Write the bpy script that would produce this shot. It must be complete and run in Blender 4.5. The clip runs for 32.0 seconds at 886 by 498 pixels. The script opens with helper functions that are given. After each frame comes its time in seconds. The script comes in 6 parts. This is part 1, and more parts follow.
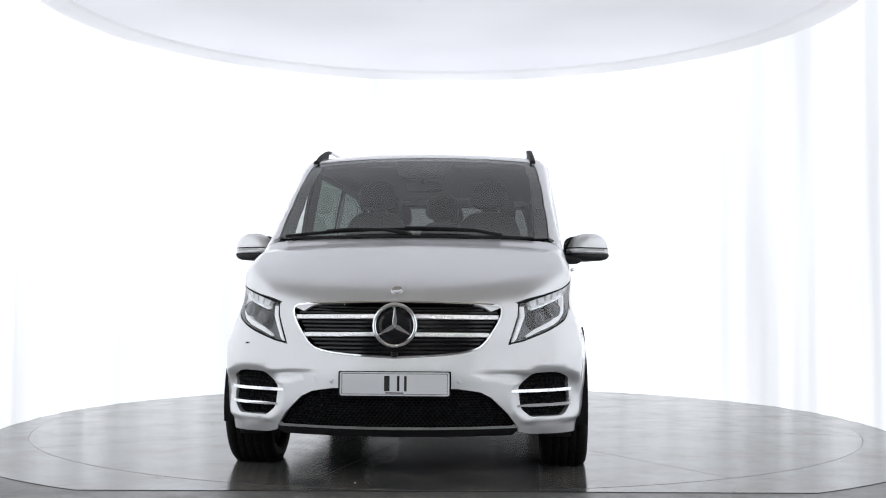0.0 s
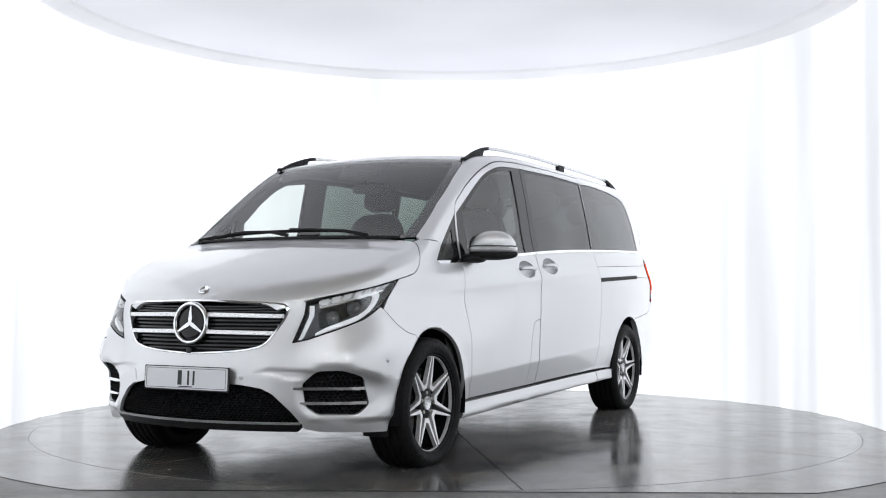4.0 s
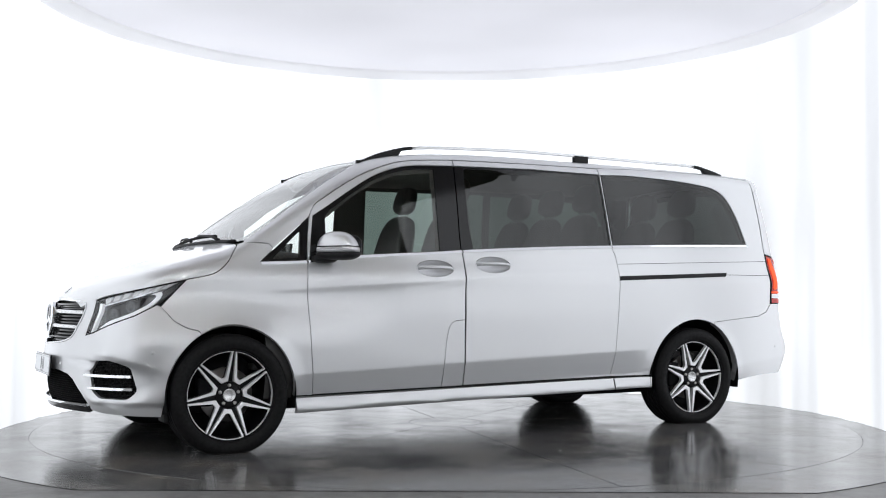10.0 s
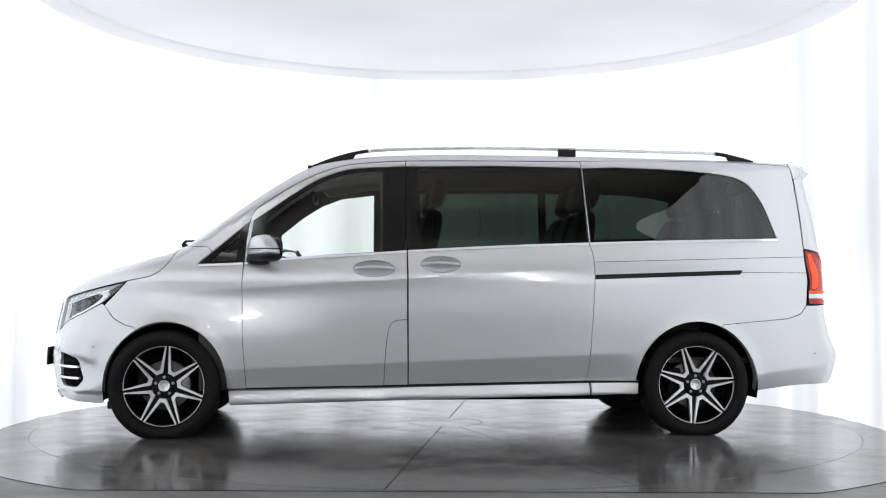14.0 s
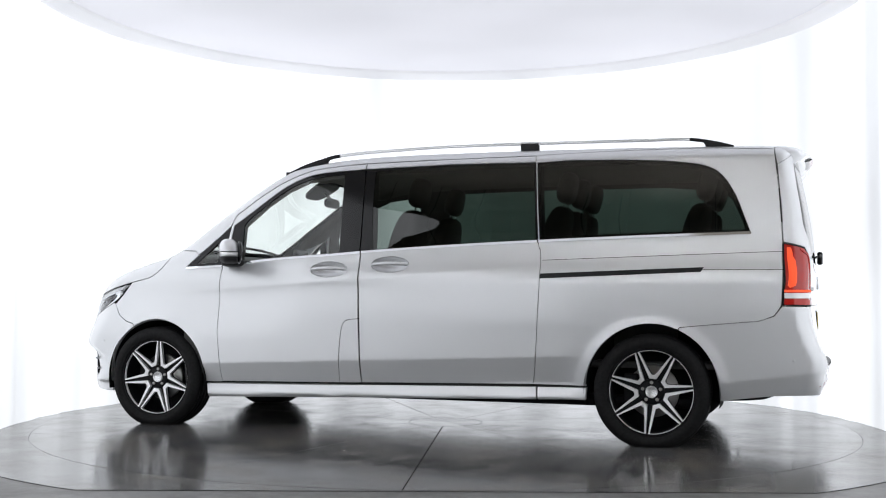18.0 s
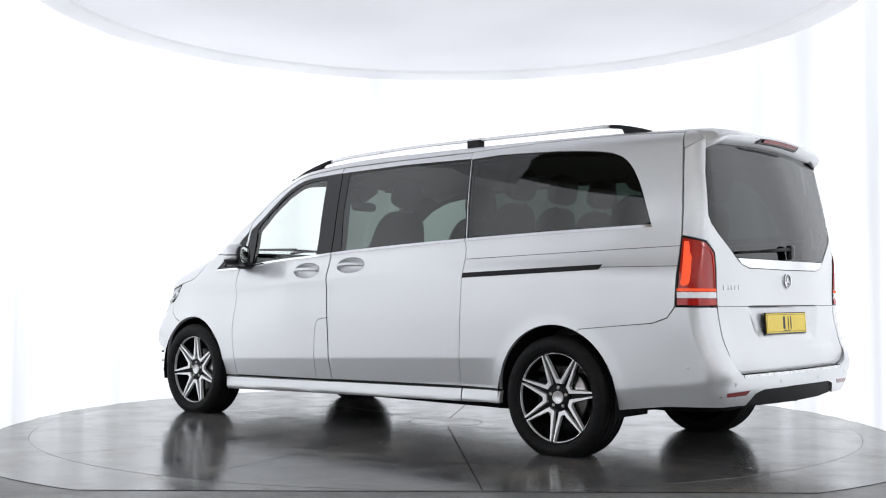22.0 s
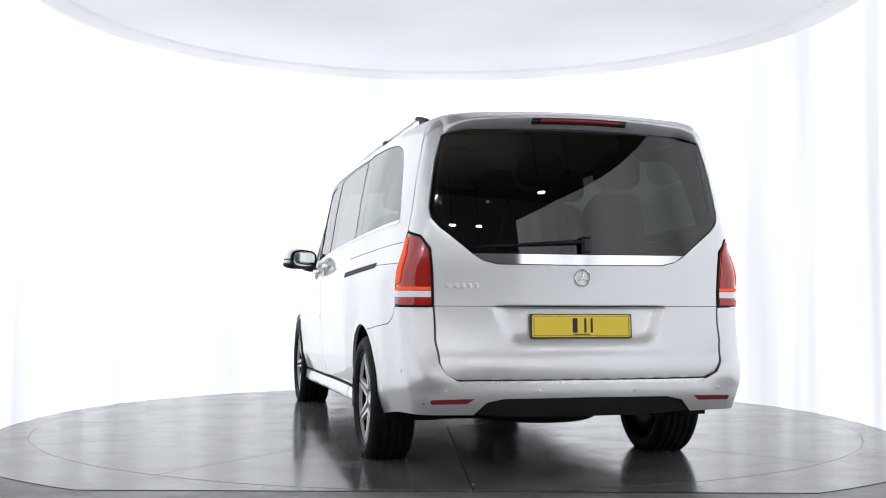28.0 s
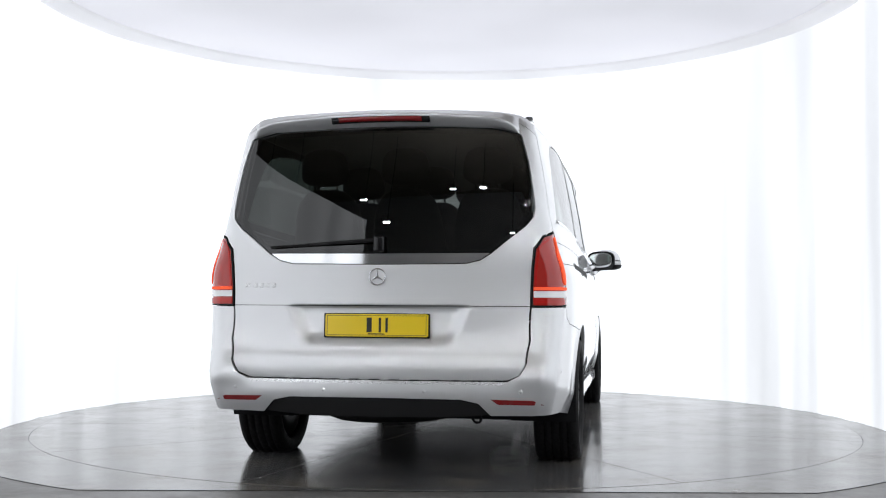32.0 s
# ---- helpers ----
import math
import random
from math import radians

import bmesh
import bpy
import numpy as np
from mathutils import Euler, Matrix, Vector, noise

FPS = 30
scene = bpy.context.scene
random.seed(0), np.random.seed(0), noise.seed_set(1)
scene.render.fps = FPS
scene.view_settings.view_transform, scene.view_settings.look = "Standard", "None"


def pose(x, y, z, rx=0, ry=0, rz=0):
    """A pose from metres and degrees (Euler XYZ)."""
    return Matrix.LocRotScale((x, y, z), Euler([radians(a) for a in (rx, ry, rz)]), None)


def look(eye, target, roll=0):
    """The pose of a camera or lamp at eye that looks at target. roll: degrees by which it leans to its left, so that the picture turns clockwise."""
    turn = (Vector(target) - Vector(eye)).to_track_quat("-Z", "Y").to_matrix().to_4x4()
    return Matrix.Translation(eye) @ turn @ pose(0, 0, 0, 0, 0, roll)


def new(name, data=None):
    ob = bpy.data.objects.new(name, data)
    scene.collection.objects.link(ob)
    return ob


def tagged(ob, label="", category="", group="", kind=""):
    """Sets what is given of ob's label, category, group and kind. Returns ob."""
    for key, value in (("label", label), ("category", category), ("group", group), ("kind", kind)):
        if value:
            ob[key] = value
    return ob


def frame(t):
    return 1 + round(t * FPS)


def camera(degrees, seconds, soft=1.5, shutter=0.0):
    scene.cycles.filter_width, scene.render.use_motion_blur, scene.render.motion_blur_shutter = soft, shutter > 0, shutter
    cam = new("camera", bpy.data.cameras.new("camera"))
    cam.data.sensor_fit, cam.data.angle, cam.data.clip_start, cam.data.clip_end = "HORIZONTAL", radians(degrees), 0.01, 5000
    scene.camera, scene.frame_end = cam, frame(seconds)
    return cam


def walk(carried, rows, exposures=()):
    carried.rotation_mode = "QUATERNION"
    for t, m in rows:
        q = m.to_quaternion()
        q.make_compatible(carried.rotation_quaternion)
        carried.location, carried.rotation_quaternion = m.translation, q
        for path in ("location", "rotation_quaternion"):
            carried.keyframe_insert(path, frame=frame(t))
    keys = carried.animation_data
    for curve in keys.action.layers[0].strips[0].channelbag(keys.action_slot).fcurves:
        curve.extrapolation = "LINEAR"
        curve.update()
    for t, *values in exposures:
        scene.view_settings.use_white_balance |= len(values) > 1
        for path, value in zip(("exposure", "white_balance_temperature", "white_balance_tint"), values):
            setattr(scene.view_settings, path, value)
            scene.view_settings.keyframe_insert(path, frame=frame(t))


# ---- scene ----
from mathutils.geometry import tessellate_polygon

# ---- camera: it stands still before the turntable ----
cam = camera(43.62, 32.0, soft=1.1)
SIGHT = look((0.0, -7.984, 0.903), (-0.0286, 2.016, 1.3272), 0.229)
walk(cam, [(0.0, SIGHT), (32.0, SIGHT)])

# ---- world and light ----
scene.view_settings.exposure = 0.0
world = bpy.data.worlds.new("world")
scene.world = world
world.use_nodes = True
world.node_tree.nodes["Background"].inputs[0].default_value = (0.02, 0.02, 0.022, 1)
world.node_tree.nodes["Background"].inputs[1].default_value = 0.3
TURN_START, TURN_RATE = -93.30, -5.824   # degrees, degrees a second
HEART = Vector((0.140, -0.088, -0.016))    # the van's own origin, seen from the turntable's centre
# ---- materials ----
def material(name, colour, rough=0.5, metal=0.0, coat=0.0, ior=1.5, shine=0.5):
    m = bpy.data.materials.new(name)
    m.use_nodes = True
    b = m.node_tree.nodes["Principled BSDF"]
    b.inputs["Base Color"].default_value = (*colour, 1)
    b.inputs["Roughness"].default_value = rough
    b.inputs["Metallic"].default_value = metal
    b.inputs["Coat Weight"].default_value = coat
    b.inputs["Coat Roughness"].default_value = 0.03
    b.inputs["IOR"].default_value = ior
    b.inputs["Specular IOR Level"].default_value = shine
    return m


def node(m, kind, **sets):
    n = m.node_tree.nodes.new(kind)
    for key, value in sets.items():
        n.inputs[key.replace("_", " ")].default_value = value
    return n


def link(m, a, out, b, into):
    m.node_tree.links.new(a.outputs[out], b.inputs[into])


def grain(m, scale, low, high, into="Roughness", detail=4.0, coords="Object", bump=0.0, distance=0.002):
    """Uneven roughness or relief from a noise at real size."""
    b = m.node_tree.nodes["Principled BSDF"]
    c = m.node_tree.nodes.new("ShaderNodeTexCoord")
    n = node(m, "ShaderNodeTexNoise", Scale=scale, Detail=detail)
    link(m, c, coords, n, "Vector")
    r = m.node_tree.nodes.new("ShaderNodeMapRange")
    r.inputs["To Min"].default_value, r.inputs["To Max"].default_value = low, high
    r.inputs["From Min"].default_value, r.inputs["From Max"].default_value = 0.3, 0.7
    link(m, n, "Fac", r, "Value")
    if into:
        link(m, r, "Result", b, into)
    if bump:
        u = node(m, "ShaderNodeBump", Strength=bump, Distance=distance)
        link(m, n, "Fac", u, "Height")
        link(m, u, "Normal", b, "Normal")
    return r


def tint(m, scale, dark, light, detail=5.0, coords="Object"):
    """Two base colours, mixed by a noise at real size."""
    b = m.node_tree.nodes["Principled BSDF"]
    c = m.node_tree.nodes.new("ShaderNodeTexCoord")
    n = node(m, "ShaderNodeTexNoise", Scale=scale, Detail=detail)
    link(m, c, coords, n, "Vector")
    r = m.node_tree.nodes.new("ShaderNodeValToRGB")
    r.color_ramp.elements[0].position, r.color_ramp.elements[1].position = 0.35, 0.68
    r.color_ramp.elements[0].color, r.color_ramp.elements[1].color = (*dark, 1), (*light, 1)
    link(m, n, "Fac", r, "Fac")
    link(m, r, "Color", b, "Base Color")
    return r


paint = material("silver_metallic_paint", (0.694, 0.701, 0.715), 0.38, 0.72, 1.0)
grain(paint, 900.0, 0.38, 0.47, detail=2.0)
chrome = material("chrome", (0.86, 0.87, 0.88), 0.07, 1.0)
alu = material("brushed_aluminium", (0.82, 0.825, 0.835), 0.28, 0.6)
grain(alu, 300.0, 0.22, 0.34)
gloss_black = material("gloss_black_trim", (0.008, 0.008, 0.009), 0.12, 0.0, 0.0, shine=0.4)
grain(gloss_black, 60.0, 0.09, 0.16)
matt_black = material("matt_black_plastic", (0.012, 0.012, 0.013), 0.62, shine=0.25)
grain(matt_black, 800.0, 0.52, 0.7, bump=0.15, distance=0.0006)
seal_black = material("rubber_seal", (0.010, 0.010, 0.010), 0.75, shine=0.2)
grain(seal_black, 300.0, 0.68, 0.82)
tyre_rubber = material("tyre_rubber", (0.006, 0.006, 0.0065), 0.7, shine=0.2)
grain(tyre_rubber, 60.0, 0.55, 0.8, bump=0.2, distance=0.001)
rim_black = material("gloss_black_wheel_lacquer", (0.006, 0.006, 0.007), 0.38, 0.0, 0.0, shine=0.14)
rim_face = material("machined_wheel_face", (0.84, 0.84, 0.85), 0.32, 0.45, 0.4)
grain(rim_face, 250.0, 0.28, 0.4)
disc_steel = material("brake_disc_steel", (0.42, 0.41, 0.40), 0.35, 1.0)
under_black = material("underbody_coating", (0.008, 0.008, 0.009), 0.8, shine=0.15)
grain(under_black, 30.0, 0.7, 0.9)
leather = material("dark_leather", (0.020, 0.019, 0.018), 0.5, shine=0.35)
grain(leather, 60.0, 0.44, 0.58)
trim_grey = material("dark_cabin_plastic", (0.035, 0.034, 0.033), 0.6)
grain(trim_grey, 400.0, 0.52, 0.7, bump=0.15, distance=0.0006)
pillar_cloth = material("dark_grey_pillar_cloth", (0.10, 0.097, 0.092), 0.9, shine=0.2)
grain(pillar_cloth, 300.0, 0.82, 0.95)
headliner = material("grey_headlining_cloth", (0.26, 0.25, 0.235), 0.9, shine=0.2)
grain(headliner, 500.0, 0.85, 0.95, bump=0.2, distance=0.0008)
plate_white = material("white_number_plate", (0.70, 0.71, 0.74), 0.3, 0.0, 0.3)
plate_yellow = material("yellow_number_plate", (0.86, 0.62, 0.010), 0.3, 0.0, 0.3)
letter_black = material("black_lettering", (0.01, 0.01, 0.01), 0.4)
lens_red = material("red_lamp_lens", (0.50, 0.012, 0.008), 0.08, 0.0, 0.4)
lens_dark_red = material("dark_red_reflector", (0.42, 0.020, 0.014), 0.12, 0.0, 0.6)
reflector_red = material("deep_red_reflector", (0.20, 0.010, 0.012), 0.15, 0.0, 0.4)
lamp_clear = material("clear_lamp_strip", (0.92, 0.92, 0.93), 0.25, 0.0, 0.6)
lamp_lens = material("dark_projector_glass", (0.10, 0.105, 0.11), 0.08, 0.0, 0.8)
lamp_body = material("satin_lamp_housing", (0.13, 0.132, 0.136), 0.22, 0.4)
grain(lamp_body, 30.0, 0.16, 0.3)


def glass_material(name, colour, rough=0.0):
    """Thin glass: it lets light through in its own tint and mirrors by its angle."""
    m = bpy.data.materials.new(name)
    m.use_nodes = True
    t = m.node_tree
    t.nodes.remove(t.nodes["Principled BSDF"])
    clear, gloss, mix, slant, power, scaled = (t.nodes.new("Shader" + k) for k in (
        "NodeBsdfTransparent", "NodeBsdfGlossy", "NodeMixShader", "NodeLayerWeight", "NodeMath", "NodeMath"))
    clear.inputs["Color"].default_value = (*colour, 1)
    gloss.inputs["Roughness"].default_value = rough
    slant.inputs["Blend"].default_value = 0.5
    power.operation, power.inputs[1].default_value = "POWER", 4.0
    scaled.operation, scaled.inputs[1].default_value, scaled.inputs[2].default_value = "MULTIPLY_ADD", 0.85, 0.078
    t.links.new(slant.outputs["Facing"], power.inputs[0])
    t.links.new(power.outputs[0], scaled.inputs[0])
    t.links.new(scaled.outputs[0], mix.inputs["Fac"])
    t.links.new(clear.outputs["BSDF"], mix.inputs[1])
    t.links.new(gloss.outputs["BSDF"], mix.inputs[2])
    t.links.new(mix.outputs["Shader"], t.nodes["Material Output"].inputs["Surface"])
    return m


clear_glass = glass_material("green_tinted_glass", (0.90, 0.932, 0.908))
dark_glass = glass_material("dark_privacy_glass", (0.128, 0.166, 0.147))
rear_glass = glass_material("darker_rear_glass", (0.090, 0.097, 0.093))
lamp_glass = glass_material("clear_lamp_cover", (0.92, 0.93, 0.94))


def glow(name, colour, strength):
    m = bpy.data.materials.new(name)
    m.use_nodes = True
    b = m.node_tree.nodes["Principled BSDF"]
    b.inputs["Base Color"].default_value = (*colour, 1)
    b.inputs["Emission Color"].default_value = (*colour, 1)
    b.inputs["Emission Strength"].default_value = strength
    b.inputs["Roughness"].default_value = 0.9
    return m


tail_glow = glow("lit_red_tail_lamp", (1.0, 0.11, 0.035), 0.38)
# the daytime bands are unlit; a small emission is added to whiten them
drl_glow = glow("daytime_band_added_glow", (0.95, 0.97, 1.0), 0.32)


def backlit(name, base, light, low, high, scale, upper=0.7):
    """Cloth that gives off light of its own, which varies softly from place to place."""
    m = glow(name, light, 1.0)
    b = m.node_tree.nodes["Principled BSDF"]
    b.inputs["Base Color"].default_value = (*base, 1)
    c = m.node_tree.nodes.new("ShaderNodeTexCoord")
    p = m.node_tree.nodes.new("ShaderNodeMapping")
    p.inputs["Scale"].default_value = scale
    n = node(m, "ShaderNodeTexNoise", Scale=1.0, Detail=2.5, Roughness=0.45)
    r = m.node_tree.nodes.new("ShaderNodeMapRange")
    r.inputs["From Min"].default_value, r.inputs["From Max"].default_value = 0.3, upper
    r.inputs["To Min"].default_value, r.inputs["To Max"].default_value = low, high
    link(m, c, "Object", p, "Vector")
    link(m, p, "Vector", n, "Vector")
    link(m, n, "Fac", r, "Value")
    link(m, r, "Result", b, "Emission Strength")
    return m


wall_glow = backlit("backlit_white_cloth", (0.45, 0.455, 0.465), (0.922, 0.953, 1.0), 0.62, 1.16, (1.7, 1.7, 0.10), 0.58)
ceil_glow = backlit("luminous_ceiling_cloth", (0.50, 0.505, 0.53), (0.93, 0.928, 1.0), 0.34, 0.50, (0.40, 0.40, 1.0))
# no lamps in the rim: a weak emission is added to brighten it
rim_glow = backlit("white_rim_with_added_glow", (0.72, 0.72, 0.74), (0.96, 0.965, 1.0), 0.24, 0.30, (2.0, 2.0, 2.0))
room_dark = material("hall_wall_paint", (0.58, 0.585, 0.60), 0.8)
tint(room_dark, 1.5, (0.54, 0.545, 0.56), (0.63, 0.635, 0.65))
hall_roof = material("hall_roof_boards", (0.38, 0.34, 0.29), 0.8)
tint(hall_roof, 0.9, (0.33, 0.295, 0.25), (0.43, 0.385, 0.33))
room_lamp = glow("workshop_lamp", (0.94, 0.965, 1.0), 820.0)


def concrete_material(name, dark, light, stain, rough_low, rough_high, hairline=0.0032):
    m = material(name, light, 0.3, shine=0.36)
    b = m.node_tree.nodes["Principled BSDF"]
    c = m.node_tree.nodes.new("ShaderNodeTexCoord")
    big = node(m, "ShaderNodeTexNoise", Scale=0.9, Detail=7.0, Roughness=0.62)
    fine = node(m, "ShaderNodeTexNoise", Scale=14.0, Detail=6.0, Roughness=0.7)
    spots = node(m, "ShaderNodeTexNoise", Scale=2.3, Detail=8.0, Roughness=0.75)
    for n in (big, fine, spots):
        link(m, c, "Object", n, "Vector")
    r1 = m.node_tree.nodes.new("ShaderNodeValToRGB")
    r1.color_ramp.elements[0].position, r1.color_ramp.elements[1].position = 0.33, 0.66
    r1.color_ramp.elements[0].color, r1.color_ramp.elements[1].color = (*dark, 1), (*light, 1)
    link(m, big, "Fac", r1, "Fac")
    r2 = m.node_tree.nodes.new("ShaderNodeMapRange")
    r2.inputs["From Min"].default_value, r2.inputs["From Max"].default_value = 0.47, 0.64
    link(m, spots, "Fac", r2, "Value")
    mix = m.node_tree.nodes.new("ShaderNodeMix")
    mix.data_type = "RGBA"
    link(m, r2, "Result", mix, 0)
    m.node_tree.links.new(r1.outputs["Color"], mix.inputs[6])
    mix.inputs[7].default_value = (*stain, 1)
    mul = m.node_tree.nodes.new("ShaderNodeMix")
    mul.data_type, mul.blend_type = "RGBA", "OVERLAY"
    mul.inputs[0].default_value = 0.38
    m.node_tree.links.new(mix.outputs[2], mul.inputs[6])
    m.node_tree.links.new(fine.outputs["Fac"], mul.inputs[7])
    # hairline cracks that wander and fade out
    bend = node(m, "ShaderNodeTexNoise", Scale=1.6, Detail=5.0, Roughness=0.6)
    link(m, c, "Object", bend, "Vector")
    shift = m.node_tree.nodes.new("ShaderNodeVectorMath")
    shift.operation = "MULTIPLY_ADD"
    shift.inputs[1].default_value = (0.55, 0.55, 0.0)
    m.node_tree.links.new(bend.outputs["Color"], shift.inputs[0])
    m.node_tree.links.new(c.outputs["Object"], shift.inputs[2])
    cells = m.node_tree.nodes.new("ShaderNodeTexVoronoi")
    cells.feature = "DISTANCE_TO_EDGE"
    cells.inputs["Scale"].default_value = 0.75
    m.node_tree.links.new(shift.outputs[0], cells.inputs["Vector"])
    near = m.node_tree.nodes.new("ShaderNodeMapRange")
    near.inputs["From Min"].default_value, near.inputs["From Max"].default_value = hairline * 0.3, hairline
    near.inputs["To Min"].default_value, near.inputs["To Max"].default_value = 1.0, 0.0
    link(m, cells, "Distance", near, "Value")
    part_of = m.node_tree.nodes.new("ShaderNodeMapRange")
    part_of.inputs["From Min"].default_value, part_of.inputs["From Max"].default_value = 0.44, 0.52
    link(m, big, "Fac", part_of, "Value")
    crack = m.node_tree.nodes.new("ShaderNodeMath")
    crack.operation = "MULTIPLY"
    link(m, near, "Result", crack, 0)
    link(m, part_of, "Result", crack, 1)
    lined = m.node_tree.nodes.new("ShaderNodeMix")
    lined.data_type = "RGBA"
    m.node_tree.links.new(crack.outputs[0], lined.inputs[0])
    m.node_tree.links.new(mul.outputs[2], lined.inputs[6])
    lined.inputs[7].default_value = (0.03, 0.028, 0.026, 1)
    m.node_tree.links.new(lined.outputs[2], b.inputs["Base Color"])
    r3 = m.node_tree.nodes.new("ShaderNodeMapRange")
    r3.inputs["From Min"].default_value, r3.inputs["From Max"].default_value = 0.3, 0.7
    r3.inputs["To Min"].default_value, r3.inputs["To Max"].default_value = rough_low, rough_high
    link(m, spots, "Fac", r3, "Value")
    link(m, r3, "Result", b, "Roughness")
    u = node(m, "ShaderNodeBump", Strength=0.05, Distance=0.003)
    link(m, fine, "Fac", u, "Height")
    link(m, u, "Normal", b, "Normal")
    return m


concrete = concrete_material("polished_concrete", (0.064, 0.065, 0.068), (0.126, 0.126, 0.128), (0.168, 0.150, 0.126), 0.07, 0.24)
floor_edge = concrete_material("worn_concrete", (0.085, 0.085, 0.086), (0.145, 0.144, 0.143), (0.165, 0.152, 0.134), 0.09, 0.26)
hall_floor = concrete_material("dark_concrete", (0.13, 0.128, 0.125), (0.19, 0.187, 0.184), (0.14, 0.135, 0.13), 0.3, 0.5, 0.0004)
grit_pale = material("pale_grit", (0.55, 0.54, 0.52), 0.8)
joint_dark = material("joint_grit", (0.03, 0.029, 0.028), 0.9)
# ---- the van's outer form: four curved faces, rounded into one another ----
# van space: x forward, y to its left, z up, the ground at 0, the origin midway between the axles


def curve(xs, ys):
    """A smooth curve through a few knots (monotone cubic), flat-ended."""
    xs, ys = np.array(xs, float), np.array(ys, float)
    h, d = np.diff(xs), np.diff(ys) / np.diff(xs)
    m = np.concatenate([[d[0]], (d[:-1] + d[1:]) / 2, [d[-1]]])
    for i in range(len(d)):
        if d[i] == 0:
            m[i] = m[i + 1] = 0
    for i in range(1, len(d)):
        if d[i - 1] * d[i] <= 0:
            m[i] = 0

    x = np.linspace(xs[0], xs[-1], 6000)
    i = np.clip(np.searchsorted(xs, x) - 1, 0, len(h) - 1)
    s = (x - xs[i]) / h[i]
    y = ((1 + 2 * s) * (1 - s) ** 2 * ys[i] + s * (1 - s) ** 2 * h[i] * m[i]
         + s * s * (3 - 2 * s) * ys[i + 1] + s * s * (s - 1) * h[i] * m[i + 1])
    return lambda at: np.interp(at, x, y)


side_w = curve([0.15, 0.30, 0.42, 0.62, 0.85, 1.00, 1.06, 1.14, 1.30, 1.50, 1.70, 1.80, 1.92],
               [0.935, 0.940, 0.944, 0.952, 0.962, 0.962, 0.953, 0.926, 0.888, 0.855, 0.815, 0.792, 0.75])
front_low = curve([1.20, 1.60, 1.90, 2.15, 2.40, 2.70], [0, 0.0, 0.012, 0.035, 0.10, 0.26])
front_high = curve([0.60, 0.90, 1.10, 1.30, 1.50, 1.68, 1.98, 2.20, 2.40, 2.70], [0, 0.035, 0.055, 0.062, 0.068, 0.074, 0.098, 0.16, 0.25, 0.42])
rear_in = curve([-2.80, -2.50, -2.20, -1.70, -1.20], [0.085, 0.050, 0.022, 0.004, 0])
nose_x = curve([0.15, 0.25, 0.35, 0.50, 0.64, 0.78, 0.90, 1.00, 1.15], [2.50, 2.555, 2.585, 2.59, 2.575, 2.56, 2.535, 2.48, 2.35])
tail_x = curve([0.20, 0.32, 0.46, 0.56, 0.66, 0.90, 1.14, 1.40, 1.75, 1.90],
               [-2.64, -2.71, -2.755, -2.742, -2.698, -2.674, -2.672, -2.644, -2.578, -2.545])
top_z = curve([-2.80, -2.45, -2.00, -1.20, -0.40, 0.20, 0.55, 0.80, 1.00, 1.30, 1.62, 1.74, 1.85, 2.10, 2.30, 2.45, 2.53, 2.70],
              [1.848, 1.870, 1.884, 1.896, 1.899, 1.888, 1.858, 1.800, 1.702, 1.505, 1.286, 1.222, 1.190, 1.110, 1.034, 0.955, 0.885, 0.68])
top_crown = curve([-2.80, -1.0, 0.5, 0.8, 1.0, 1.60, 1.80, 2.20, 2.60], [0.07, 0.07, 0.07, 0.06, 0.075, 0.095, 0.07, 0.07, 0.08])


def step(x, a, b):
    s = np.clip((x - a) / (b - a), 0, 1)
    return s * s * (3 - 2 * s)


def blend(a, b, r):
    """The outer of two faces, rounded with radius r where they meet."""
    return np.where((a > -r) & (b > -r), np.hypot(a + r, b + r) - r, np.maximum(a, b))


def arch_lip(x, z):
    """The bevelled lip of the flank round both wheels: it turns outwards towards the opening."""
    out = 0
    for wx, r in ((1.705, 0.455), (-1.715, 0.470)):
        d = np.hypot(x - wx, z - 0.345)
        out = out + 0.16 * soft(r - np.maximum(d, 0.36), 0.008) * step(z, 0.22, 0.42)
    return out


def soft(v, w):
    """A ramp that starts at zero, its bend rounded over w."""
    return w * np.log1p(np.exp(np.clip(v / w, -40, 40)))


CREASE, SILL_CREASE = (0.958, -0.0675, 1.24), (0.455, -0.0395, 1.20)   # two straight lines along the flank: height, slope, at x


def along(line, x):
    return line[0] + line[1] * (x - line[2])


def flank_line(x, z):
    """The crease under the handles, and the edge above the sill below which the flank turns in."""
    d = along(CREASE, x) - z
    low = along(SILL_CREASE, x)
    between = step(x, 1.55, 1.25) * step(x, -1.35, -1.15)
    under = soft(d, 0.003)
    upper = -0.0145 * (1 - np.exp(-under / 0.055)) * np.exp(-under / 0.6) * step(x, 1.72, 1.25) * step(x, -1.30, -0.20)
    tail = step(x, -1.95, -2.10)
    low_tail = 0.432 - 0.125 * (x + 2.28)
    return upper - 0.20 * (between * soft(low - z, 0.004) + (1 - between) * (0.5 * (1 - tail) * soft(low - z, 0.06) + 1.1 * tail * soft(low_tail - z, 0.004)))


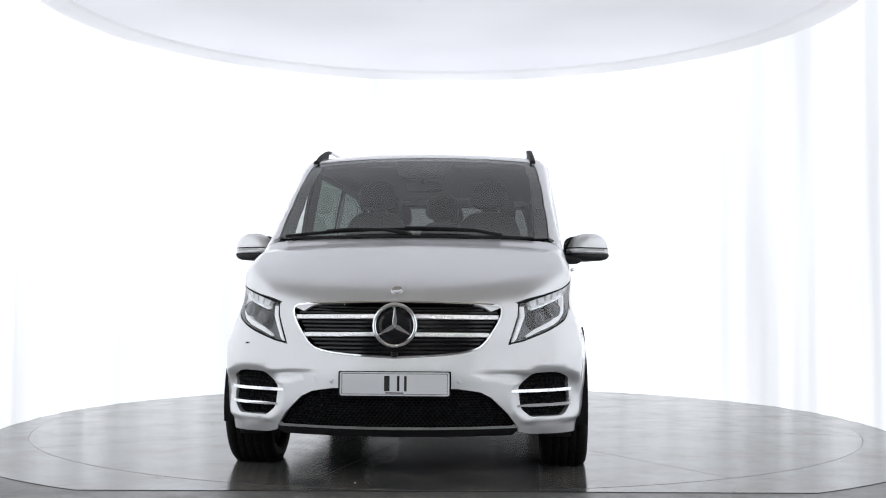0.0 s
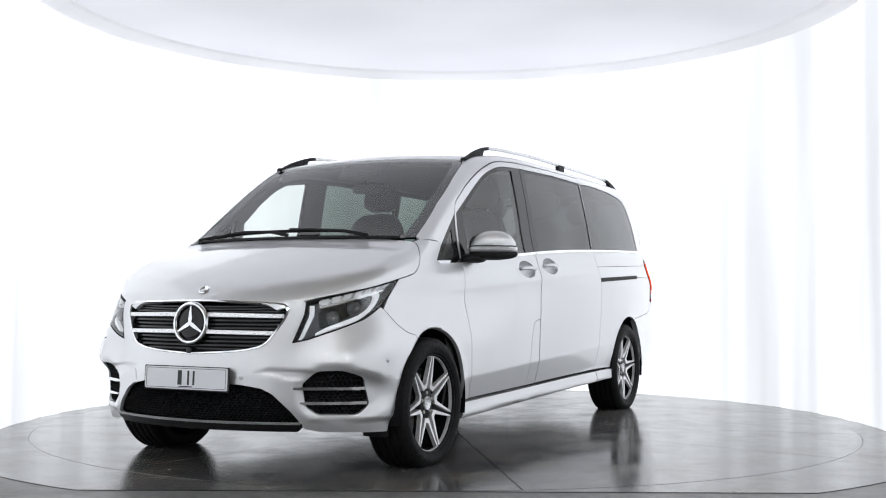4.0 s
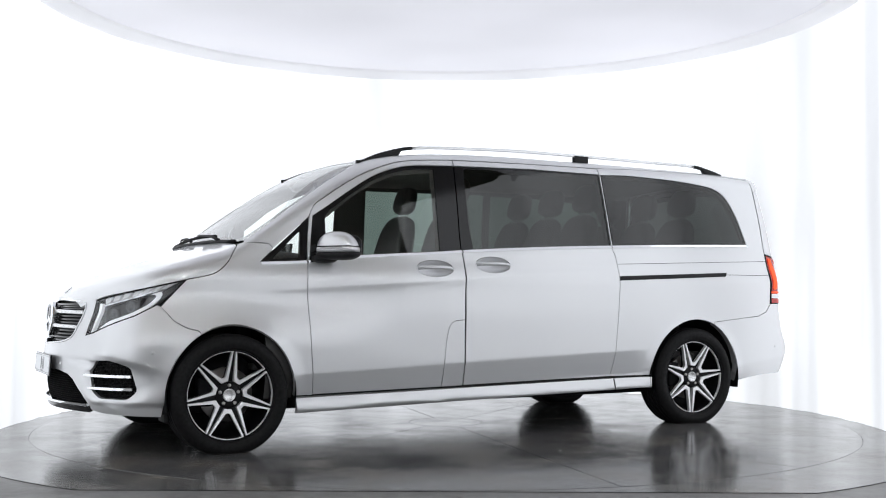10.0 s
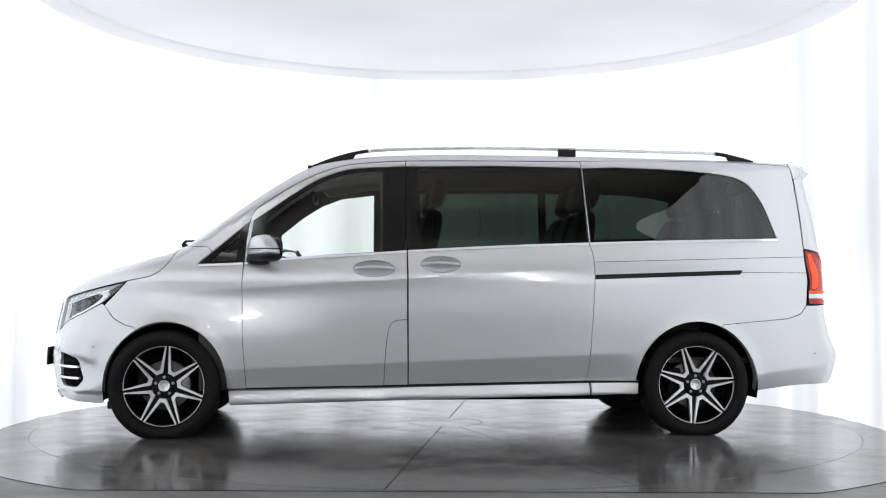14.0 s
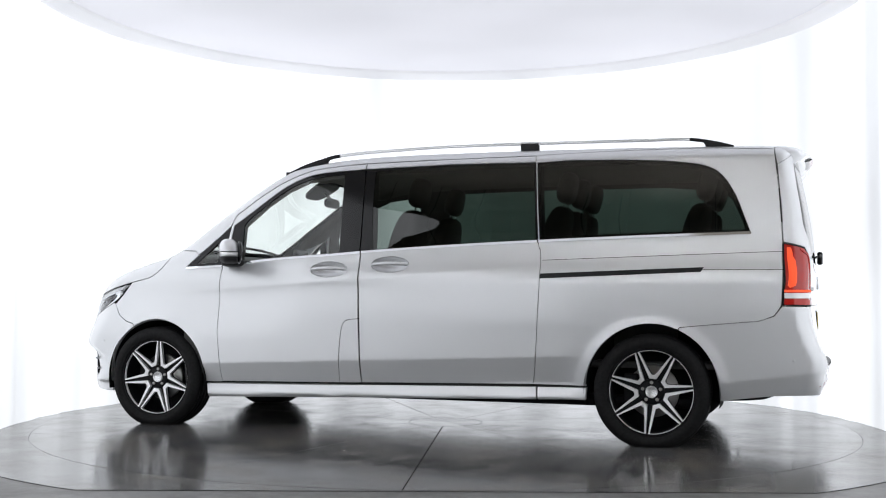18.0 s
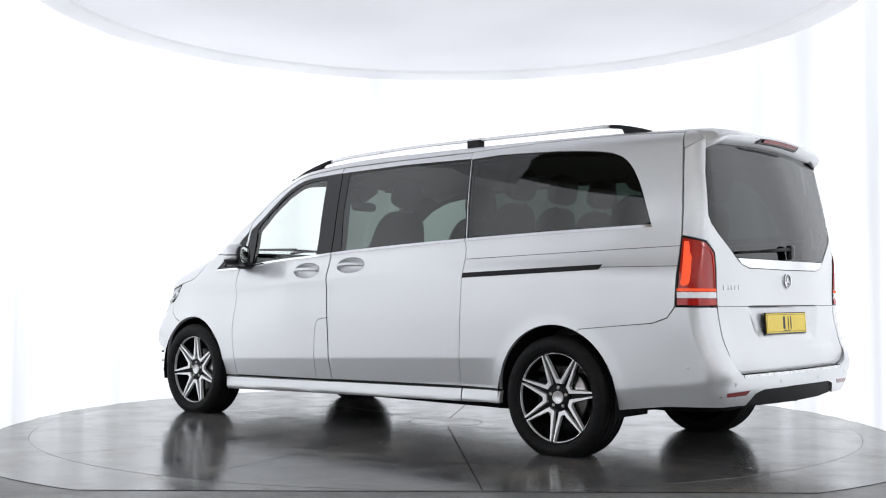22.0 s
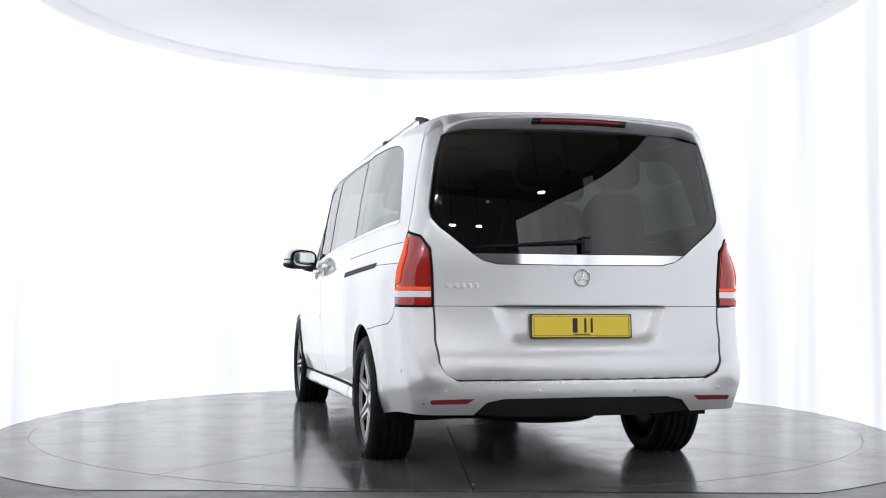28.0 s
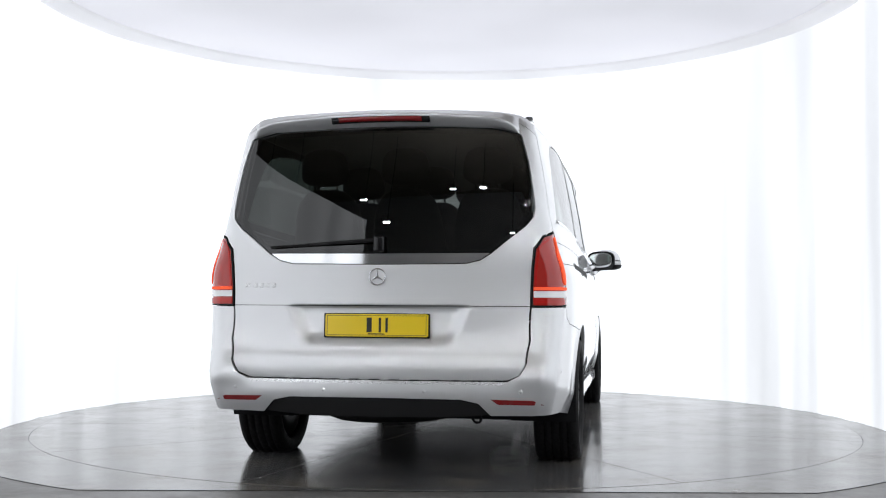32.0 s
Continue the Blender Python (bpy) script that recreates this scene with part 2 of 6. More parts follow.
def body(x, y, z):
    """Below zero inside the van, above zero outside."""
    y = np.abs(y)
    hi = step(z, 0.62, 0.95)
    s = y - (side_w(z) - front_low(x) * (1 - hi) - front_high(x) * hi - rear_in(x) + arch_lip(x, z) + flank_line(x, z))
    brow = 0.058 * step(y, 0.54, 0.84) * step(z, 0.470, 0.555) * step(z, 0.80, 0.575)
    n = (x - (nose_x(z) - 0.40 * y ** 2 + brow)) * 0.93
    corner = 0.022 * step(y, 0.60, 0.80) * step(z, 0.86, 0.64) * step(z, 0.44, 0.54)
    t = (tail_x(z) - corner + 0.075 * y ** 2 - x) * 0.99
    slope = np.where(x > 0.6, 0.86, 1.0)
    p = (z - (top_z(x) - top_crown(x) * y ** 2)) * slope
    f = blend(s, n, 0.11)
    f = blend(f, t, 0.085)
    return blend(f, p, 0.05 + 0.025 * step(x, 1.4, 0.8))


def shoot(o, d, reach=3.0, n=90):
    """Where rays from o along d first meet the van's outer form; rays that miss keep to their nearest point."""
    o, d = np.atleast_2d(o).astype(float), np.atleast_2d(d).astype(float)
    d = d / np.linalg.norm(d, axis=1, keepdims=True)
    ks = np.linspace(0, reach, n)
    out = np.zeros_like(o)
    for a in range(0, len(o), 400):
        oo, dd = o[a:a + 400], d[a:a + 400]
        p = oo[:, None] + dd[:, None] * ks[None, :, None]
        v = body(p[..., 0], p[..., 1], p[..., 2])
        inside = v <= 0
        miss = ~inside.any(1)
        i = np.maximum(inside.argmax(1), 1)
        lo, hi = ks[i - 1], ks[i]
        for _ in range(12):
            mid = (lo + hi) / 2
            q = oo + dd * mid[:, None]
            deep = body(q[:, 0], q[:, 1], q[:, 2]) <= 0
            hi, lo = np.where(deep, mid, hi), np.where(deep, lo, mid)
        k = np.where(miss, ks[v.argmin(1)], (lo + hi) / 2)
        out[a:a + 400] = oo + dd * k[:, None]
    return out


def skin_normal(p):
    e = 0.004
    p = np.atleast_2d(p)
    g = np.stack([body(*(p + e * np.eye(3)[i]).T) - body(*(p - e * np.eye(3)[i]).T) for i in range(3)], 1)
    return g / np.linalg.norm(g, axis=1, keepdims=True)
# ---- mesh helpers ----
def mesh_of(name, verts, faces, mats, normals=None, smooth=True, face_mats=None):
    me = bpy.data.meshes.new(name)
    me.from_pydata([tuple(map(float, v)) for v in verts], [], faces)
    for m in mats if isinstance(mats, (list, tuple)) else [mats]:
        me.materials.append(m)
    if face_mats is not None:
        me.polygons.foreach_set("material_index", face_mats)
    me.polygons.foreach_set("use_smooth", [smooth] * len(faces))
    me.update()
    if normals is not None:
        me.normals_split_custom_set_from_vertices([tuple(map(float, n)) for n in normals])
    return me


def part(name, data, mat, parent, label="", m=None):
    """Links a bmesh or a mesh as one part under a thing or under one of its parts."""
    if isinstance(data, bmesh.types.BMesh):
        me = bpy.data.meshes.new(name)
        data.to_mesh(me)
        data.free()
        data = me
    if mat is not None and not data.materials:
        data.materials.append(mat)
    ob = new(name, data)
    ob.parent = parent
    if m is not None:
        ob.matrix_basis = m
    return tagged(ob, label)


def fillet(pts, n=5):
    """A closed outline; a third number at a corner is the radius that rounds it."""
    out = []
    for i, p in enumerate(pts):
        if len(p) < 3 or not p[2]:
            out.append((p[0], p[1]))
            continue
        c, a, b = (Vector(pts[j % len(pts)][:2]) for j in (i, i - 1, i + 1))
        u, v = (a - c), (b - c)
        r = min(p[2], u.length * 0.49, v.length * 0.49)
        s, e = c + u.normalized() * r, c + v.normalized() * r
        for k in range(n + 1):
            w = k / n
            q = s * (1 - w) ** 2 + c * 2 * w * (1 - w) + e * w * w
            out.append((q.x, q.y))
    return out


def spline(pts, n=5):
    """A smooth open line through the points (Catmull-Rom)."""
    p = [np.array(q, float) for q in pts]
    p = [2 * p[0] - p[1]] + p + [2 * p[-1] - p[-2]]
    out = []
    for i in range(1, len(p) - 2):
        for k in range(n):
            s = k / n
            a, b, c, d = p[i - 1:i + 3]
            out.append(tuple(0.5 * (2 * b + (c - a) * s + (2 * a - 5 * b + 4 * c - d) * s ** 2 + (3 * b - a - 3 * c + d) * s ** 3)))
    return out + [tuple(p[-2])]


def arc(cx, cz, rx, rz, a0, a1, n=24):
    return [(cx + rx * math.cos(radians(a0 + (a1 - a0) * k / n)), cz + rz * math.sin(radians(a0 + (a1 - a0) * k / n))) for k in range(n + 1)]


def inset(pts, d):
    """The outline drawn in by d."""
    p = np.array(pts, float)
    keep = [i for i in range(len(p)) if np.linalg.norm(p[i] - p[i - 1]) > 1e-5]
    p = p[keep]
    area = 0.5 * np.sum(p[:, 0] * np.roll(p[:, 1], -1) - np.roll(p[:, 0], -1) * p[:, 1])
    if area < 0:
        p = p[::-1]
    e = np.roll(p, -1, 0) - p
    e /= np.linalg.norm(e, axis=1, keepdims=True)
    nrm = np.stack([-e[:, 1], e[:, 0]], 1)
    m = nrm + np.roll(nrm, 1, 0)
    m /= np.maximum(np.linalg.norm(m, axis=1, keepdims=True), 1e-6)
    k = np.maximum((m * nrm).sum(1), 0.4)
    return p + m * (d / k)[:, None]


# views: how a flat outline is laid on the van's form
FRONT_AXIS, REAR_AXIS, HOOD_AXIS, ROOF_AXIS = 1.55, -1.75, 0.60, 0.90


def lay(view, uv):
    a, b = uv[:, 0], uv[:, 1]
    o = np.zeros((len(a), 3))
    d = np.zeros((len(a), 3))
    if view == "side":
        o[:], d[:] = np.stack([a, a * 0 + 1.5, b], 1), (0, -1, 0)
    elif view == "nose":
        d[:] = np.stack([-np.cos(a), -np.sin(a), a * 0], 1)
        o[:] = np.stack([FRONT_AXIS - 1.7 * d[:, 0], -1.7 * d[:, 1], b], 1)
    elif view == "tail":
        d[:] = np.stack([np.cos(a), -np.sin(a), a * 0], 1)
        o[:] = np.stack([REAR_AXIS - 1.7 * d[:, 0], -1.7 * d[:, 1], b], 1)
    else:
        axis = HOOD_AXIS if view == "hood" else ROOF_AXIS
        d[:] = np.stack([a * 0, -np.sin(b), -np.cos(b)], 1)
        o[:] = np.stack([a, -1.6 * d[:, 1], axis - 1.6 * d[:, 2]], 1)
    return shoot(o, d, reach=1.62, n=80)


def nose_at(y, z):
    p = shoot([(3.2, y, z)], [(-1, 0, 0)], reach=2.2, n=200)[0]
    return (math.atan2(p[1], p[0] - FRONT_AXIS), z)


def nose_side(x, z):
    p = shoot([(x, 1.5, z)], [(0, -1, 0)], reach=1.4, n=120)[0]
    return (math.atan2(p[1], p[0] - FRONT_AXIS), z)


def tail_at(y, z):
    p = shoot([(-3.4, y, z)], [(1, 0, 0)], reach=2.2, n=200)[0]
    return (math.atan2(p[1], REAR_AXIS - p[0]), z)


def tail_side(x, z):
    p = shoot([(x, 1.5, z)], [(0, -1, 0)], reach=1.4, n=120)[0]
    return (math.atan2(p[1], REAR_AXIS - p[0]), z)


def roll_at(x, z, axis):
    """A point of the flank, as a place in the hood's or the roof's view."""
    p = shoot([(x, 1.5, z)], [(0, -1, 0)], reach=1.4, n=120)[0]
    return (x, math.atan2(p[1], p[2] - axis))


def roll_top(x, y, axis):
    p = shoot([(x, y, 2.4)], [(0, 0, -1)], reach=2.0, n=160)[0]
    return (x, math.atan2(p[1], p[2] - axis))


def cross(a, b):
    return np.array((a[1] * b[2] - a[2] * b[1], a[2] * b[0] - a[0] * b[2], a[0] * b[1] - a[1] * b[0]))


def sheet(name, islands, view, mat, cell=0.045, gap=0.0020, off=0.0, depth=0.02, mirror=False, form=None):
    """A pressed sheet: outlines (each an outline, or an outline and its holes) laid on the form, with turned-in edges.
    form(x, y, z) gives an extra height over the form."""
    verts, normals, faces = [], [], []
    for island in islands:
        loops = island if isinstance(island[0], list) else [island]
        flat = []
        for i, lp in enumerate(loops):
            q = inset(lp, gap if i == 0 else -gap)
            flat.append([Vector((float(u), float(v), 0)) for u, v in q])
        from_poly = [v for lp in flat for v in lp]
        tris = tessellate_polygon(flat)
        bm = bmesh.new()
        bv = [bm.verts.new(v) for v in from_poly]
        for t in tris:
            try:
                bm.faces.new([bv[k] for k in t])
            except ValueError:
                pass
        us, vs = [v.x for v in from_poly], [v.y for v in from_poly]
        for axis, (lo, hi) in enumerate(((min(us), max(us)), (min(vs), max(vs)))):
            n = max(1, int((hi - lo) / cell))
            for k in range(1, n):
                co, no = Vector((0, 0, 0)), Vector((0, 0, 0))
                co[axis], no[axis] = lo + (hi - lo) * k / n, 1
                bmesh.ops.bisect_plane(bm, geom=bm.verts[:] + bm.edges[:] + bm.faces[:], dist=1e-5, plane_co=co, plane_no=no)
        if view == "side" and mat is paint:
            for line, offs in ((CREASE, (-0.016, -0.006, 0.002, 0.012, 0.03)), (SILL_CREASE, (-0.014, -0.004, 0.004, 0.014))):
                for o in offs:
                    bmesh.ops.bisect_plane(bm, geom=bm.verts[:] + bm.edges[:] + bm.faces[:], dist=1e-5, plane_co=(line[2], line[0] - o, 0), plane_no=(-line[1], 1, 0))
        bmesh.ops.join_triangles(bm, faces=bm.faces[:], angle_face_threshold=3.1, angle_shape_threshold=0.8)
        bm.verts.index_update()
        uv = np.array([(v.co.x, v.co.y) for v in bm.verts])
        p = lay(view, uv)
        nn = skin_normal(p)
        h = np.full(len(p), off)
        if form is not None:
            h = h + form(p[:, 0], p[:, 1], p[:, 2])
        p = p + nn * h[:, None]
        base = len(verts)
        verts += list(p)
        for f in bm.faces:
            ids = [v.index for v in f.verts]
            a, b, c = p[ids[0]], p[ids[1]], p[ids[2]]
            if np.dot(cross(b - a, c - a), nn[ids[0]]) < 0:
                ids.reverse()
            faces.append([base + i for i in ids])
        if form is not None:
            e = 0.004 * np.eye(3)
            q = p - nn * h[:, None]
            g = np.stack([(form(*(q + e[i]).T) - form(*(q - e[i]).T)) / 0.008 for i in range(3)], 1)
            g = nn - (g - nn * (g * nn).sum(1, keepdims=True))
            normals += list(g / np.linalg.norm(g, axis=1, keepdims=True))
        else:
            normals += list(nn)
        if depth:
            for e in bm.edges:
                if len(e.link_faces) != 1:
                    continue
                i, j = (v.index for v in e.verts)
                other = [v.index for v in e.link_faces[0].verts if v.index not in (i, j)]
                mid = np.mean([p[k] for k in other], 0)
                side = cross(p[j] - p[i], nn[i])
                if np.dot(side, mid - p[i]) > 0:
                    i, j, side = j, i, -side
                side = side / max(np.linalg.norm(side), 1e-9)
                k = len(verts)
                verts += [p[i], p[j], p[j] - nn[j] * depth, p[i] - nn[i] * depth]
                normals += [side] * 4
                q = cross(p[j] - p[i], -nn[i])
                faces.append([k, k + 1, k + 2, k + 3] if np.dot(q, side) > 0 else [k + 3, k + 2, k + 1, k])
        bm.free()
    v, n = np.array(verts), np.array(normals)
    if mirror:
        v[:, 1] *= -1
        n[:, 1] *= -1
        faces = [f[::-1] for f in faces]
    return mesh_of(name, v, faces, mat, n)


def lathe(name, profile, mat, n=64, axis="y"):
    """A profile of (radius, height) turned round an axis."""
    verts, faces = [], []
    for k in range(n):
        a = 2 * math.pi * k / n
        for r, h in profile:
            verts.append((r * math.cos(a), h, r * math.sin(a)) if axis == "y" else (r * math.cos(a), r * math.sin(a), h))
    m = len(profile)
    for k in range(n):
        for i in range(m - 1):
            q = [k * m + i, k * m + i + 1, ((k + 1) % n) * m + i + 1, ((k + 1) % n) * m + i]
            faces.append(q if axis == "y" else q[::-1])
    return mesh_of(name, verts, faces, mat)


def box_bm(x, y, z, bevel=0.0, segments=2, m=None):
    bm = bmesh.new()
    bmesh.ops.create_cube(bm, size=1.0)
    bmesh.ops.scale(bm, vec=(x, y, z), verts=bm.verts)
    if bevel:
        bmesh.ops.bevel(bm, geom=bm.edges[:], offset=bevel, segments=segments, affect="EDGES", profile=0.6)
    if m is not None:
        bmesh.ops.transform(bm, matrix=m, verts=bm.verts)
    for f in bm.faces:
        f.smooth = bevel > 0
    return bm


def tube(name, pts, radius, mat, sides=10, flat=1.0):
    """A rounded bar along a line; flat squeezes its section upright."""
    p = [Vector(q) for q in pts]
    verts, faces = [], []
    for i, q in enumerate(p):
        d = (p[min(i + 1, len(p) - 1)] - p[max(i - 1, 0)]).normalized()
        u = d.cross(Vector((0, 0, 1)))
        u = u.normalized() if u.length > 1e-4 else Vector((1, 0, 0))
        w = u.cross(d)
        r = radius[i] if isinstance(radius, (list, tuple)) else radius
        for k in range(sides):
            a = 2 * math.pi * k / sides
            verts.append(q + u * (r * math.cos(a)) + w * (r * flat * math.sin(a)))
    for i in range(len(p) - 1):
        for k in range(sides):
            a, b = i * sides + k, i * sides + (k + 1) % sides
            faces.append([a, b, b + sides, a + sides])
    faces.append(list(range(sides))[::-1])
    faces.append([len(verts) - sides + k for k in range(sides)])
    return mesh_of(name, verts, faces, mat)


def prism(outline, depth, bevel=0.0, m=None):
    """A flat outline (x, y) raised by depth along z, with softened edges."""
    bm = bmesh.new()
    f = bm.faces.new([bm.verts.new((x, y, 0)) for x, y in outline])
    if f.calc_area() and f.normal.z < 0:
        f.normal_flip()
    f.normal_update()
    if f.normal.z < 0:
        f.normal_flip()
    r = bmesh.ops.extrude_face_region(bm, geom=[f])
    bmesh.ops.translate(bm, vec=(0, 0, depth), verts=[v for v in r["geom"] if isinstance(v, bmesh.types.BMVert)])
    bmesh.ops.recalc_face_normals(bm, faces=bm.faces)
    if bevel:
        top = [e for e in bm.edges if all(abs(v.co.z - depth) < 1e-6 for v in e.verts)]
        bmesh.ops.bevel(bm, geom=top, offset=bevel, segments=2, affect="EDGES", profile=0.6)
    if m is not None:
        bmesh.ops.transform(bm, matrix=m, verts=bm.verts)
    return bm
# ---- the round photo studio ----
ROOM_R, ROOM_H, ARMS, COVER = 2.99, 3.05, 8.0, 1.8   # metres: radius, height, reach of the walls and of the ceiling towards the camera


def horseshoe(r, reach, n=150):
    """The plan of the studio: a half circle at the back, straight arms towards the camera."""
    arm = [(r, y) for y in np.linspace(-reach, 0, 40, endpoint=False)]
    back = [(r * math.cos(a), r * math.sin(a)) for a in np.linspace(0, math.pi, n)]
    return arm + back + [(-x, y) for x, y in arm[::-1]]


def build_studio():
    # backlit cloth wall, hung in soft folds, open towards the camera
    rows = 14
    plan = horseshoe(ROOM_R, ARMS)
    run, verts, faces = 0.0, [], []
    for i, (x, y) in enumerate(plan):
        run += math.dist(plan[i], plan[i - 1]) if i else 0.0
        nx, ny = (math.copysign(1, x), 0.0) if y < 0 else (x / ROOM_R, y / ROOM_R)
        fold = 0.012 * math.sin(run * 15 + 1.3 * math.sin(run * 2.3)) + 0.006 * math.sin(run * 34 + 0.7)
        for k in range(rows + 1):
            f = fold * (0.3 + 0.7 * (1 - k / rows))
            verts.append((x + nx * f, y + ny * f, -0.004 + (ROOM_H + 0.10) * k / rows))
    n = len(plan)
    for i in range(n - 1):
        for k in range(rows):
            b = i * (rows + 1) + k
            faces.append([b, b + 1, b + rows + 2, b + rows + 1][::-1])
    tagged(new("wall_round", mesh_of("wall_round", verts, faces, wall_glow)), "white backlit cloth wall hung in a horseshoe round the turntable", "wall", kind="structure")
    rim_plan = horseshoe(ROOM_R + 0.08, ARMS)
    verts = [(x, y, z) for x, y in rim_plan for z in (-0.004, ROOM_H + 0.10)]
    faces = [[2 * i, 2 * i + 2, 2 * i + 3, 2 * i + 1] for i in range(n - 1)]
    tagged(new("wall_backing", mesh_of("wall_backing", verts, faces, room_dark)), "dark back of the cloth wall", "wall", kind="structure")

    # luminous ceiling with its padded rim
    def ceiling_band(name, prof, mat, label, category):
        verts, faces = [], []
        for r, z in prof:
            verts += [(x, y, z) for x, y in horseshoe(r, COVER)]
        for j in range(len(prof) - 1):
            for i in range(n - 1):
                faces.append([j * n + i, (j + 1) * n + i, (j + 1) * n + i + 1, j * n + i + 1])
        if mat is ceil_glow:
            m = len(verts) - n
            for i in range(n // 2):
                faces.append([m + i, m + n - 1 - i, m + n - 2 - i, m + i + 1])
        tagged(new(name, mesh_of(name, verts, faces, mat)), label, category, kind="structure")
    ceiling_band("ceiling", [(2.835, 3.112), (2.78, 3.122), (2.2, 3.140)], ceil_glow, "luminous white cloth ceiling", "ceiling")
    # the rim's brightness is partly emission put into its material
    ceiling_band("ceiling_rim", [(2.986, 3.18), (2.986, 3.075), (2.985, 3.050), (2.97, 3.046), (2.945, 3.052), (2.90, 3.070), (2.86, 3.088), (2.838, 3.098), (2.830, 3.125)], rim_glow,
                 "padded white rim round the luminous ceiling, with a faint added glow", "ceiling rim")

    # studio floor round the turntable, and the darker hall floor before it
    def ring(name, near, far, z, mat, label):
        verts, faces = [], []
        for i in range(240):
            a = 2 * math.pi * i / 240
            for r in (near(a), (near(a) + far(a)) / 2, far(a)):
                verts.append((r * math.cos(a), r * math.sin(a), z))
        for i in range(240):
            for k in range(2):
                faces.append([i * 3 + k, i * 3 + k + 1, ((i + 1) % 240) * 3 + k + 1, ((i + 1) % 240) * 3 + k])
        tagged(new(name, mesh_of(name, verts, faces, mat, smooth=False)), label, "floor", kind="structure")
    brim = lambda a: min(3.30, 2.812 / max(1e-3, -math.sin(a))) if math.sin(a) < -0.3 else 3.30
    ring("floor_studio", lambda a: TABLE_R + 0.0012, brim, -0.001, floor_edge, "worn grey concrete apron round the turntable")
    ring("floor_hall", brim, lambda a: 17.0, -0.004, hall_floor, "plain concrete floor of the hall")

    # the unlit hall behind the camera
    for name, size, at in (("wall_south", (22, 0.2, 7), (0, -13.0, 3.4)), ("wall_east", (0.2, 24, 7), (9.0, -2.0, 3.4)),
                           ("wall_west", (0.2, 24, 7), (-9.0, -2.0, 3.4)), ("wall_north", (22, 0.2, 7), (0, 9.0, 3.4)),
                           ("hall_ceiling", (22, 24, 0.2), (0, -2.0, 6.0))):
        me = bpy.data.meshes.new(name)
        box_bm(*size, bevel=0.01).to_mesh(me)
        me.materials.append(hall_roof if name == "hall_ceiling" else room_dark)
        ob = tagged(new(name, me), "plain brown boarded roof of the hall" if name == "hall_ceiling" else "plain grey wall of the hall", "ceiling" if name == "hall_ceiling" else "wall", kind="structure")
        ob.location = at



TABLE_R = 2.80


def build_turntable():
    """The turning floor: polished slabs cut as sectors, round a small centre plate."""
    base = lathe("table_bed", [(0.0, -0.010), (TABLE_R - 0.002, -0.010), (TABLE_R - 0.002, -0.06)], joint_dark, 96, axis="z")
    table = tagged(new("turntable"), "round turntable of worn polished grey concrete slabs", "turntable")
    part("table_bed", base, None, table)
    cuts = [79, 104, 135, 169, 214, 259, 304, 349, 394, 439]
    for a0, a1 in zip(cuts[:-1], cuts[1:]):
        n = max(6, int((a1 - a0) / 2.5))
        prof = [(0.262, -0.012), (0.264, -0.0008), (0.267, 0.0), (0.9, 0.0), (1.6, 0.0), (2.3, 0.0), (TABLE_R - 0.002, 0.0), (TABLE_R, -0.002), (TABLE_R, -0.03)]
        verts, faces = [], []
        for i in range(n + 1):
            a = radians(a0 + (a1 - a0) * i / n)
            for r, z in prof:
                g = 0.0032 * (1 if i == 0 else -1 if i == n else 0)
                verts.append((r * math.cos(a) - g * math.sin(a), r * math.sin(a) + g * math.cos(a), z))
        m = len(prof)
        for i in range(n):
            for k in range(m - 1):
                faces.append([i * m + k, i * m + k + 1, (i + 1) * m + k + 1, (i + 1) * m + k])
        for i in (0, n):
            k = len(verts)
            for j in (1, 6):
                x, y, z = verts[i * m + j]
                verts += [(x, y, 0.0), (x, y, -0.012)]
            faces.append([k, k + 1, k + 3, k + 2])
        part("slab", mesh_of("slab", verts, faces, concrete, smooth=False), None, table)
    plate = lathe("centre_plate", [(0.0, 0.0), (0.258, 0.0), (0.2600, -0.002), (0.2600, -0.012)], concrete, 64, axis="z")
    plate.polygons.foreach_set("use_smooth", [False] * len(plate.polygons))
    part("centre_plate", plate, None, table)
    # pale grit lying about on the slabs
    verts, faces = [], []
    for _ in range(24):
        r, a = 0.3 + 2.45 * math.sqrt(random.random()), random.uniform(0, 2 * math.pi)
        x, y, q = r * math.cos(a), r * math.sin(a), random.uniform(0.002, 0.006)
        k, n = len(verts), random.choice((4, 5, 6))
        for j in range(n):
            b, e = 2 * math.pi * j / n, q * random.uniform(0.6, 1.3)
            verts.append((x + e * math.cos(b), y + e * math.sin(b), 0.0004))
        verts.append((x, y, 0.0004 + q * 0.5))
        faces += [[k + j, k + (j + 1) % n, k + n] for j in range(n)]
    tagged(part("grit", mesh_of("grit", verts, faces, grit_pale, smooth=False), None, table, "pale specks of grit"), kind="stuff")
    return table


build_studio()
turntable = build_turntable()


